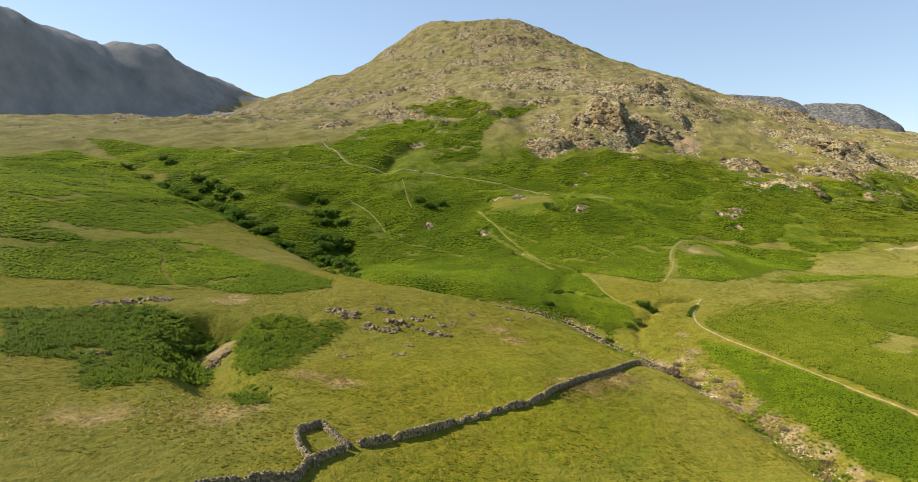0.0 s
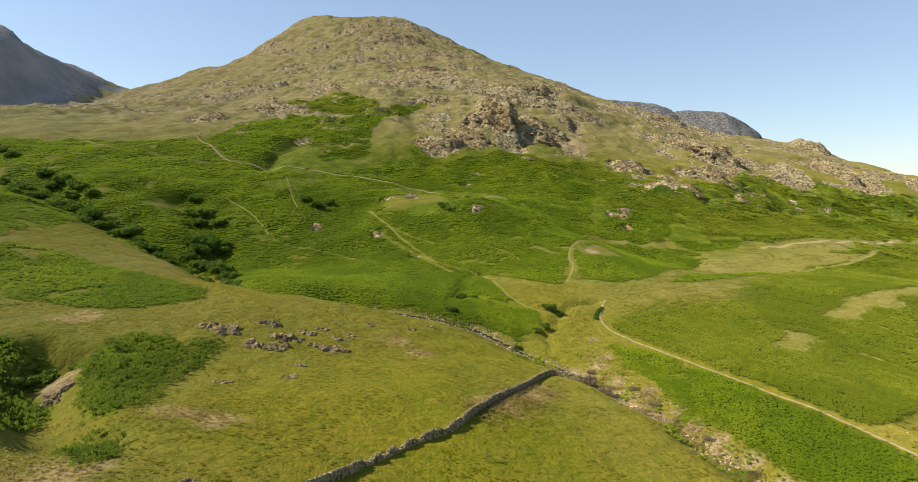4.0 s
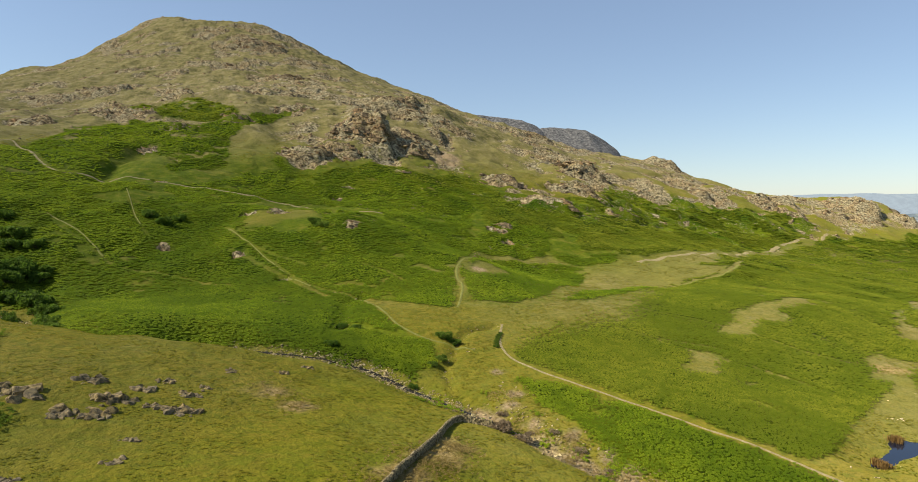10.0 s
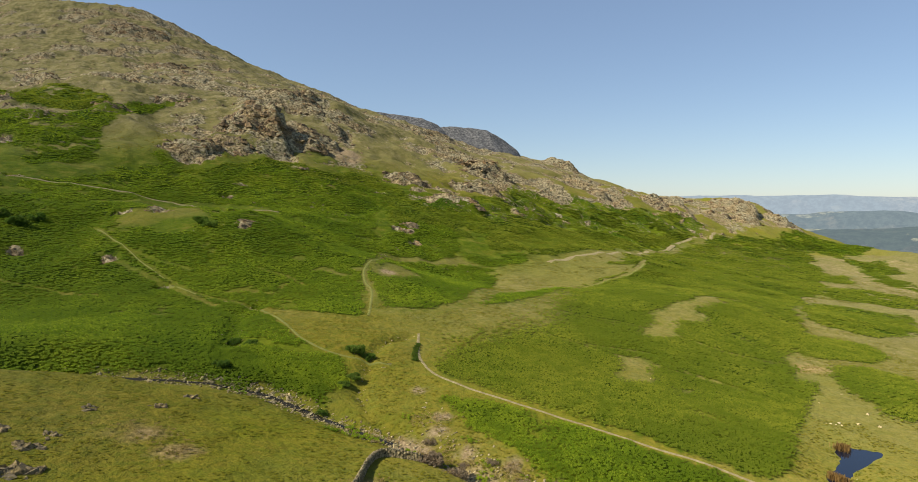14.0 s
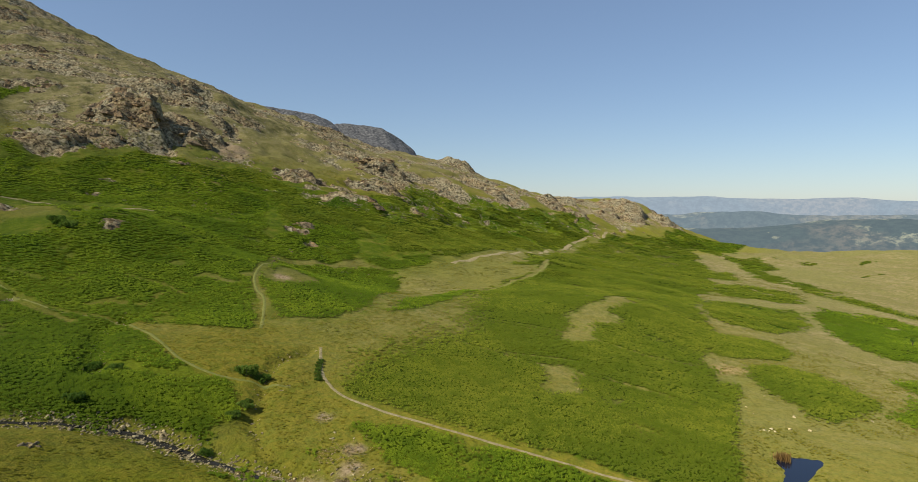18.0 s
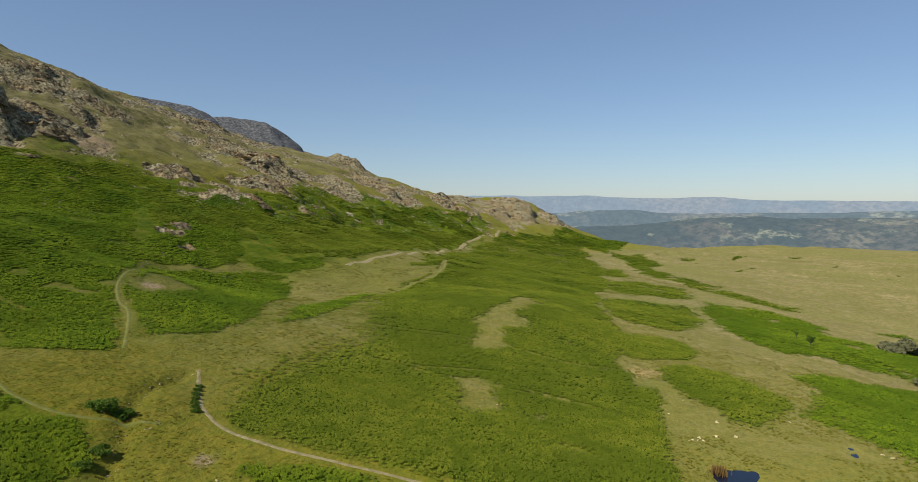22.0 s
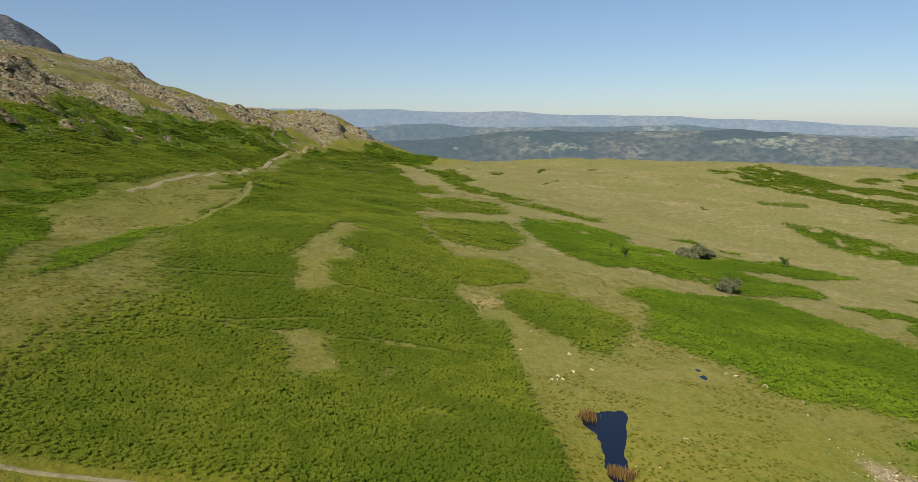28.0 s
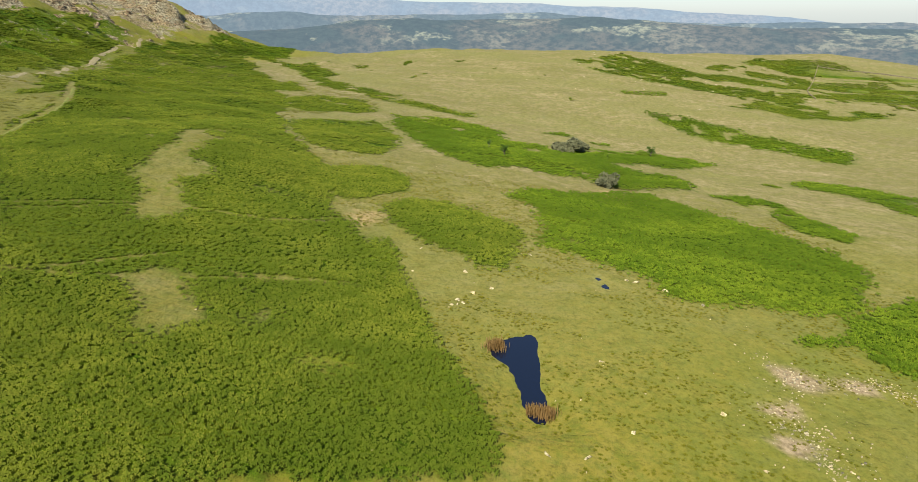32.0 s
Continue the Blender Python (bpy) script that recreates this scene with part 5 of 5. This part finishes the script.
# ---- plants: leafy things ----
def clumps(x, y, cell, seed):
    """How near the middle of its clump a place is: 1 in the middle, 0 in the gaps between."""
    cell = np.broadcast_to(cell, np.shape(x))
    i, j = np.floor(x / cell), np.floor(y / cell)
    best = np.full(np.shape(x), 9.0)
    for a in (-1, 0, 1):
        for b in (-1, 0, 1):
            cx_, cy_ = i + a + chance(i + a, j + b, seed), j + b + chance(i + a, j + b, seed + 1)
            best = np.minimum(best, np.hypot(x / cell - cx_, y / cell - cy_))
    return np.clip(1 - best / 0.8, 0, 1)


def fronds(name, spots, size, tall, count, material, label, category, seed, slim=0.3, droop=0.5):
    """Many tufts joined in one mesh: each a rosette of arching, pointed fronds."""
    n = len(spots)
    if n == 0:
        return None
    r = np.random.default_rng(seed)
    z = ground_at(spots[:, 0], spots[:, 1]) - 0.05
    size = np.broadcast_to(size, n) * r.uniform(0.75, 1.25, n)
    tall = np.broadcast_to(tall, n) * r.uniform(0.82, 1.15, n) * (1 + 0.26 * rough(spots[:, 0], spots[:, 1], 5, 2, 99))
    ang = (np.arange(count)[None, :] * (6.283 / count) + r.uniform(0, 6.28, n)[:, None] + r.uniform(-0.35, 0.35, (n, count)))
    out = size[:, None] * r.uniform(0.75, 1.15, (n, count))
    up = tall[:, None] * r.uniform(0.75, 1.15, (n, count))
    c, s = np.cos(ang), np.sin(ang)
    wide = slim * out
    def at(dist, side, lift):
        return np.stack([spots[:, 0, None] + c * dist - s * side, spots[:, 1, None] + s * dist + c * side, z[:, None] + lift], -1)
    v = np.stack([at(out * 0.05, 0 * out, up * 0.45), at(out * 0.55, -wide, up * 0.92), at(out, 0 * out, up * droop), at(out * 0.55, wide, up * 0.92)], 2)
    v = v.reshape(-1, 3)
    f = np.arange(len(v))
    me = bpy.data.meshes.new(name)
    raw_mesh(me, v, f, 4)
    me.materials.append(material)
    return tagged(new(name, me), label, category, kind="stuff")


def scatter(ring, step, seed):
    r = np.random.default_rng(seed)
    px, py = zip(*ring)
    ax, ay = np.meshgrid(np.arange(min(px) - 3, max(px) + 3, step), np.arange(min(py) - 3, max(py) + 3, step))
    pts = np.stack([ax.ravel(), ay.ravel()], -1) + r.uniform(-0.55, 0.55, (ax.size, 2)) * step
    return pts


# Far slope beds are listed here to offset the dark self-shading of coarse tufts.
YELLOW_BEDS = ("meadow", "north_tongue", "isle_a", "isle_b", "isle_c", "pond_bed", "crag_foot", "high_east", "lush", "east_slope", "far_slope", "hill_right")
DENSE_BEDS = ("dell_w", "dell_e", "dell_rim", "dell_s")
RAGGED_BEDS = ("hill_right", "west_high", "west_low", "north_tongue", "isle_a", "isle_b", "isle_c", "tree_strip", "st1", "st3", "far_slope", "south_slope", "crag_foot", "high_east", "lush")
LOOSE_BEDS = ("north_tongue", "west_high", "isle_a", "isle_b", "isle_c", "pond_bed", "tree_strip", "st1", "st3", "east")
FERN_LABELS = {"meadow": "broad bed of bright green bracken on the flat", "trackside": "dense green bracken between track and beck",
               "south_slope": "dark green bracken covering the lower fellside", "knoll": "bracken thick on a low knoll"}
for k, (bed_name, ring) in enumerate(FERN_BEDS.items()):
    chosen = []
    for near, far, step in ((0, 130, 0.58), (130, 240, 0.84), (240, 420, 1.35), (420, 700, 2.1), (700, 1500, 4.2)):
        px, py = zip(*ring)
        gap = math.hypot(max(min(px) - 60, 0, 60 - max(px)), max(min(py) - 130, 0, 130 - max(py)))
        if gap > far:
            continue
        step = step * (1.3 if bed_name in DENSE_BEDS else 1.0)
        pts = scatter(ring, step, 500 + k)
        d = np.hypot(pts[:, 0] - 60, pts[:, 1] - 130)
        pts = pts[(d >= near) & (d < far)]
        if len(pts) == 0:
            continue
        jit = np.random.default_rng(k).normal(0, 2.0 if bed_name in LOOSE_BEDS else 0.7, pts.shape)
        if bed_name == "meadow":
            jit *= 1 + 9 * loose(pts[:, 0], pts[:, 1])[:, None]
        pts = pts[ferny(pts[:, 0] + jit[:, 0], pts[:, 1] + jit[:, 1], [ring])]
        jit = np.random.default_rng(k + 1).normal(0, 2.6 if bed_name in LOOSE_BEDS else 1.1, pts.shape)
        pts = pts[~cleared(pts[:, 0] + jit[:, 0], pts[:, 1] + jit[:, 1])]
        pts = pts[~trodden(pts[:, 0], pts[:, 1])]
        if bed_name in RAGGED_BEDS:
            pts = pts[rough(pts[:, 0], pts[:, 1], 14, 4, 78) < 0.5]
        if bed_name in ("crag_foot", "high_east", "lush"):
            pts = pts[~ferny(pts[:, 0], pts[:, 1], [v for n_, v in FERN_BEDS.items() if n_ in ("south_slope", "east_slope", "far_slope", "knoll", "knoll_n", "knoll_e")])]
        if bed_name == "gill_west":
            pts = pts[~ferny(pts[:, 0], pts[:, 1], [SOUTH_SLOPE_FERN, WEST_HIGH_FERN])]
        if bed_name == "hill_right":
            pts = pts[rough(pts[:, 0], pts[:, 1], 45, 4, 94) < 0.12]
        pts = pts[stone_at(pts[:, 0], pts[:, 1]) < 0.22]
        thin = rough(pts[:, 0], pts[:, 1], 6, 3, 77) > -0.75
        pts = pts[thin]
        chosen.append((pts, step))
    if not chosen:
        continue
    spots = np.concatenate([p for p, _ in chosen])
    size = np.concatenate([np.full(len(p), s * (0.78 if s < 2 else 0.64)) for p, s in chosen])
    tall = np.concatenate([np.full(len(p), (0.60 + 0.14 * s) * (1.5 if bed_name in DENSE_BEDS else 1.0)) for p, s in chosen])
    cell = size * (2.8 if bed_name in DENSE_BEDS else 2.1)
    dome = clumps(spots[:, 0], spots[:, 1], np.round(cell, 2), 97) 
    broad = clumps(spots[:, 0], spots[:, 1], 9.0, 98)
    deep = (0.4 if bed_name in ("meadow", "trackside", "pond_bed") else 1.0) * (1 - 0.5 * ease(size, 0.75, 1.2))
    tall = tall * (1 - 0.5 * deep + deep * dome) * (0.85 + 0.3 * broad)
    keep = (dome > 0.13) | (np.random.default_rng(k + 7).random(len(spots)) < 0.75 - 0.35 * deep)
    spots, size, tall = spots[keep], size[keep], tall[keep]
    fronds("bracken", spots, size, tall, 6, FERN_YELLOW if bed_name in YELLOW_BEDS else FERN_DENSE if bed_name.startswith("dell") else FERN, FERN_LABELS.get(bed_name, "bed of green bracken on the rough hillside"), "bracken", 600 + k)

pts = scatter([(320, 10), (930, 480)], 2.6, 71)
pts = pts[isles(pts[:, 0] + np.random.default_rng(1).normal(0, 1.5, len(pts)), pts[:, 1])]
pts = pts[~ferny(pts[:, 0], pts[:, 1], FERN_BEDS.values())]
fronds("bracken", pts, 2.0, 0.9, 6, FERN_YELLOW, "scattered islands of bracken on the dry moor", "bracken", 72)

# tussocks of the near grass, dry moor grass and straw
r = np.random.default_rng(41)
pts = np.stack([r.uniform(-125, 300, 70000), r.uniform(62, 300, 70000)], -1)
pts = pts[~ferny(pts[:, 0], pts[:, 1], FERN_BEDS.values())]
pts = pts[(off_line(pts[:, 0], pts[:, 1], TRACK)[0] > 1.6) & (off_line(pts[:, 0], pts[:, 1], BECK)[0] > 2.5) & ~inside(pts[:, 0], pts[:, 1], POND_EDGE) & (np.hypot(pts[:, 0] - 188, pts[:, 1] - 137) > 7)]
pts = pts[rough(pts[:, 0], pts[:, 1], 9, 3, 79) > -0.05]
fronds("grass_tussocks", pts, 0.30, 0.26, 5, GRASS, "short tussocky hill grass", "grass", 42, 0.32, 0.75)
straw_spots = []
for x, y, rad, n in ((30, 155, 4, 260), (37, 163, 4, 260), (45, 172, 3, 200), (24, 148, 3, 160), (-33, 138, 4, 140), (-25, 134, 4, 120), (12, 204, 3, 60), (17, 196, 3, 60), (-45, 106, 6, 200),
                     (75, 176, 2, 80), (80, 160, 2, 80), (66, 190, 2, 100), (-62, 98, 6, 150), (72, 205, 3, 80), (300, 132, 9, 200), (330, 128, 6, 120), (-88, 120, 8, 160)):
    straw_spots.append(np.stack([r.normal(x, rad, n), r.normal(y, rad, n)], -1))
gully = softly(BECK[:9], 10)
for k in range(70):
    x, y = gully[r.integers(len(gully))]
    straw_spots.append(np.stack([r.normal(x + r.normal(0, 1.8), 0.9, 14), r.normal(y + r.normal(0, 1.8), 0.9, 14)], -1))
fronds("bleached_grass", np.concatenate(straw_spots), 0.42, 0.65, 6, STRAW, "pale bleached rough grass and rushes", "grass", 43, 0.16, 0.8)


green_spots = []
for k in range(60):
    x, y = gully[r.integers(len(gully))]
    green_spots.append(np.stack([r.normal(x + r.normal(0, 3.5), 0.9, 9), r.normal(y + r.normal(0, 3.5), 0.9, 9)], -1))
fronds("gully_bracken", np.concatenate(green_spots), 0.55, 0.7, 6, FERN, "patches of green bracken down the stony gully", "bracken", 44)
px, py = r.uniform(-260, 620, 60000), r.uniform(300, 700, 60000)
keep = ~ferny(px, py, FERN_BEDS.values()) & ~trodden(px, py) & (rough(px, py, 12, 3, 79) > -0.1) & (r.random(60000) < 0.8)
fronds("fell_grass", np.stack([px[keep], py[keep]], -1)[:30000], 0.75, 0.42, 4, GRASS, "coarse tufted grass of the lower fellside", "grass", 45, 0.3, 0.7)


def rush_bed(x, y, rad, n, seed, label):
    """A clump of dead rushes standing in the tarn's edge."""
    q = np.random.default_rng(seed)
    base = tagged(empty("rush_clump", x, y, POND_LEVEL), label, "rushes", group="rushes of the tarn")
    for k in range(3):
        spots = np.stack([q.normal(0, rad * 0.5, n), q.normal(0, rad * 0.5, n)], -1)
        a, h = q.uniform(0, 6.28, n), q.uniform(0.7, 1.5, n)
        lx, ly = np.cos(a), np.sin(a)
        w, lean = 0.05, q.uniform(0.05, 0.4, n)
        v = np.stack([np.stack([spots[:, 0] - ly * w, spots[:, 1] + lx * w, 0 * h - 0.3], -1), np.stack([spots[:, 0] + ly * w, spots[:, 1] - lx * w, 0 * h - 0.3], -1),
                      np.stack([spots[:, 0] + lx * lean + ly * w, spots[:, 1] + ly * lean - lx * w, h], -1), np.stack([spots[:, 0] + lx * lean - ly * w, spots[:, 1] + ly * lean + lx * w, h], -1)], 1)
        me = bpy.data.meshes.new("rush_tuft")
        raw_mesh(me, v.reshape(-1, 3), np.arange(4 * n), 4)
        part("rush_tuft", me, RUSH, base)


rush_bed(152.6, 155.6, 1.5, 130, 51, "orange-brown dead rushes at the head of the tarn")
rush_bed(134.6, 147.6, 0.9, 80, 52, "tawny rush clump at the foot of the tarn")
rush_bed(134.3, 145.6, 1.2, 120, 53, "tawny rush clump at the foot of the tarn")


def limb(bm, a, b, r0, r1, sides=6):
    a, b = Vector(a), Vector(b)
    q = (b - a).to_track_quat("Z", "Y").to_matrix()
    ring = []
    for p, rad in ((a, r0), (b, r1)):
        ring.append([bm.verts.new(p + q @ Vector((math.cos(t) * rad, math.sin(t) * rad, 0))) for t in np.linspace(0, 6.283, sides, endpoint=False)])
    for k in range(sides):
        bm.faces.new((ring[0][k], ring[0][(k + 1) % sides], ring[1][(k + 1) % sides], ring[1][k]))
    bm.faces.new(ring[1])


def leaf_cloud(name, centres, rad, leaves, size, seed, material):
    q = np.random.default_rng(seed)
    k = q.integers(0, len(centres), leaves)
    d = q.normal(0, 1, (leaves, 3))
    d /= np.linalg.norm(d, axis=1)[:, None]
    p = np.array(centres)[k] + d * (np.array(rad)[k] * q.uniform(0.55, 1.05, leaves) ** 0.6)[:, None] * np.array([1, 1, 0.8])
    a, b = q.normal(0, 1, (leaves, 3)), q.normal(0, 1, (leaves, 3))
    a /= np.linalg.norm(a, axis=1)[:, None]
    b = np.cross(a, b)
    b /= np.linalg.norm(b, axis=1)[:, None]
    s = size * q.uniform(0.6, 1.3, (leaves, 1))
    v = np.stack([p - a * s, p + b * s * 0.55, p + a * s, p - b * s * 0.55], 1).reshape(-1, 3)
    me = bpy.data.meshes.new(name)
    raw_mesh(me, v, np.arange(4 * leaves), 4)
    me.materials.append(material)
    return me


def tree(x, y, tall, spread_m, seed, material, label, leaves=900):
    q = random.Random(seed)
    base = tagged(empty("tree", x, y), label, "tree", group="thorn trees of the moor")
    bm = bmesh.new()
    fork = tall * 0.35
    limb(bm, (0, 0, -0.3), (0.05, 0.05, fork), tall * 0.045, tall * 0.03, 8)
    tips, rad = [], []
    for k in range(9):
        a, rise = k * 2.4 + q.uniform(-0.4, 0.4), q.uniform(0.45, 0.95)
        p = (math.cos(a) * spread_m * q.uniform(0.35, 0.75), math.sin(a) * spread_m * q.uniform(0.35, 0.75), tall * rise)
        limb(bm, (0.05, 0.05, fork * q.uniform(0.7, 1.0)), p, tall * 0.018, tall * 0.006, 5)
        tips.append(p)
        rad.append(spread_m * q.uniform(0.28, 0.5))
    part("trunk", bm, BARK, base)
    part("crown", leaf_cloud("crown", tips, rad, leaves, tall * 0.045, seed, material), None, base)
    return base


tree(358, 180, 5.5, 2.4, 61, BUSH, "small dark thorn tree standing in bracken")
tree(376, 190, 4.5, 1.3, 62, BUSH, "thin young tree standing in bracken", 350)
tree(478, 101, 6.5, 3.0, 63, BUSH, "dark rounded thorn tree on open moor")


def bush(x, y, wide, tall, seed, material, label, leaves=700):
    q = random.Random(seed)
    base = tagged(empty("bush", x, y), label, "bush", group="bushes")
    bm = bmesh.new()
    tips, rad = [], []
    for k in range(11):
        a, d = k * 2.4, wide * math.sqrt(k / 11) * 0.8
        p = (math.cos(a) * d, math.sin(a) * d, tall * q.uniform(0.15, 0.75))
        limb(bm, (p[0] * 0.4, p[1] * 0.4, -0.3), p, 0.10, 0.04, 5)
        tips.append(p)
        rad.append(wide * q.uniform(0.25, 0.42))
    part("trunk", bm, BARK, base)
    part("foliage", leaf_cloud("foliage", tips, rad, int(leaves * 1.9), 0.06 * (wide + tall), seed, material), None, base)
    return base


bush(424, 152, 9.5, 7.5, 71, HAW, "wide grey-green thicket of low thorn trees", 1800)
bush(434, 146, 6.5, 6.0, 72, HAW, "grey-green thorn thicket on the moor", 900)
bush(326, 133, 5.0, 6.2, 73, HAW, "leaning grey half-bare thorn bush", 700)
bush(62, 186, 2.6, 2.2, 74, SCRUB, "brownish scrub bush at the end of the wall", 700)
bush(65, 181, 2.2, 1.8, 75, SCRUB, "brownish scrub bush beside the beck", 500)
# The seven small ones from (86.2, 240.6) stand for shaded bracken along the track.
for k, (x, y, w) in enumerate(((71, 248, 3.0), (74, 246, 2.4), (61, 231, 1.8), (52, 222, 1.6), (45, 262, 2.0), (86.2, 240.6, 1.1), (87.2, 242.6, 1.0), (88.2, 244.6, 1.1), (89.4, 246.6, 1.0), (90.6, 248.6, 1.1), (92.0, 250.6, 1.0), (93.4, 252.4, 0.9), (42, 270, 2.2), (34, 246, 2.2), (65, 234, 2.0))):
    bush(x, y, w, w * 0.75, 80 + k, BUSH, "dark green bush beside the stream, small ones for shaded trackside bracken", 600)
for k, (x, y, w) in enumerate(((-63, 350, 7), (-74, 358, 6), (-78, 402, 6), (-88, 425, 6), (-95, 440, 5), (-100, 370, 6), (-118, 388, 7), (-128, 396, 6), (-141, 407, 7), (-150, 418, 7), (-160, 428, 7), (-170, 436, 6),
                               (-182, 446, 6), (-56, 335, 5), (-200, 462, 5), (-50, 300, 4), (61, 414, 4), (58, 422, 4), (-85, 172, 2.2), (-215, 474, 5), (-240, 500, 5), (-270, 530, 5))):
    bush(x, y, w, w * 0.8, 120 + k, BUSH, "dark green tree-bush in the beck ravine", 700)
# Bush cluster added to throw the dell's hollow into shade.
for k, (x, y, w) in enumerate(((-69, 167, 2.4), (-67, 172, 2.6), (-63, 177, 2.2), (-70, 163, 2.0))):
    bush(x, y, w, w * 0.9, 150 + k, BUSH, "dark green bush added to shade the hollow", 600)


for k, (x, y, w) in enumerate(((-191, 476, 6), (-177, 465, 6), (-164, 453, 6), (-152, 442, 5), (-180, 459, 5), (-163, 442, 5), (-251, 554, 5), (-237, 537, 6), (-84, 386, 5), (-78, 378, 6),
                               (-70, 392, 5), (-68, 398, 4), (-77, 392, 6), (-114, 392, 5), (-97, 458, 5), (-87, 436, 6), (-77, 421, 5), (-29, 472, 5), (-21, 459, 5), (-13, 465, 4))):
    bush(x, y, w, w * 0.9, 220 + k, BUSH, "spreading dark green tree in the beck ravine", 800)
for k, (x, y, w) in enumerate(((67, 196, 1.6), (73, 181, 1.5), (75, 173, 1.7), (77, 165, 1.3), (80, 156, 1.5), (83, 143, 1.4), (87, 133, 1.3), (69, 185, 1.2))):
    bush(x, y, w, w * 0.45, 250 + k, SCRUB, "low brown scrub on the stony gully bank", 350)
dice = random.Random(77)
ravine = softly(BECK[14:21], 10)
for k in range(34):
    x, y = dice.choice(ravine)
    w = dice.uniform(2.4, 5.5)
    bush(x + dice.gauss(0, 6), y + dice.gauss(0, 6), w, w * dice.uniform(0.6, 1.0), 160 + k, BUSH, "dark green tree-bush in the beck ravine", 420)


# ---- far houses ----
def far_house(heading, dist, long, label, seed):
    az = radians(heading)
    x, y = math.sin(az) * dist, math.cos(az) * dist
    hit, spot, _, _, _, _ = scene.ray_cast(bpy.context.evaluated_depsgraph_get(), (x, y, 900), (0, 0, -1))
    base = tagged(empty("house", x, y, spot.z if hit else -200, seed), label, "house", group="far farmhouses")
    bm = bmesh.new()
    w, h = 8, 6
    bmesh.ops.create_cube(bm, size=1, matrix=Matrix.Translation((0, 0, h / 2 - 1)) @ Matrix.Diagonal((long, w, h + 2, 1)))
    part("wall", bm, PLASTER, base)
    bm = bmesh.new()
    rows_ = [(-long / 2 - 0.5, -w / 2 - 0.6, h - 0.3), (-long / 2 - 0.5, 0, h + 3.4), (-long / 2 - 0.5, w / 2 + 0.6, h - 0.3)]
    a = [bm.verts.new(p) for p in rows_]
    b = [bm.verts.new((-p[0], p[1], p[2])) for p in rows_]
    for f in ((a[0], a[1], b[1], b[0]), (a[1], a[2], b[2], b[1]), (a[0], b[0], b[2], a[2]), (a[2], a[1], a[0]), (b[0], b[1], b[2])):
        bm.faces.new(f)
    roof = part("roof", bm, ROOFING, base)
    bm = bmesh.new()
    bmesh.ops.create_cube(bm, size=1, matrix=Matrix.Translation((long / 2 - 1, 0, h + 3.6)) @ Matrix.Diagonal((1.2, 1.2, 2.2, 1)))
    part("chimney", bm, PLASTER, roof)
    for k in range(4):
        bm = bmesh.new()
        bmesh.ops.create_cube(bm, size=1, matrix=Matrix.Translation(((k - 1.5) * long / 4.5, -w / 2, h * 0.55)) @ Matrix.Diagonal((1.3, 0.2, 1.6, 1)))
        part("window", bm, ROOFING, base)


for k, (heading, dist, long) in enumerate(((75.9, 2980, 26), (74.6, 2960, 18), (76.6, 3040, 16), (82.2, 2960, 22), (83.9, 2950, 14), (75.2, 3020, 14))):
    far_house(heading, dist, long, "white farmhouse with slate roof across the valley", k * 0.7)
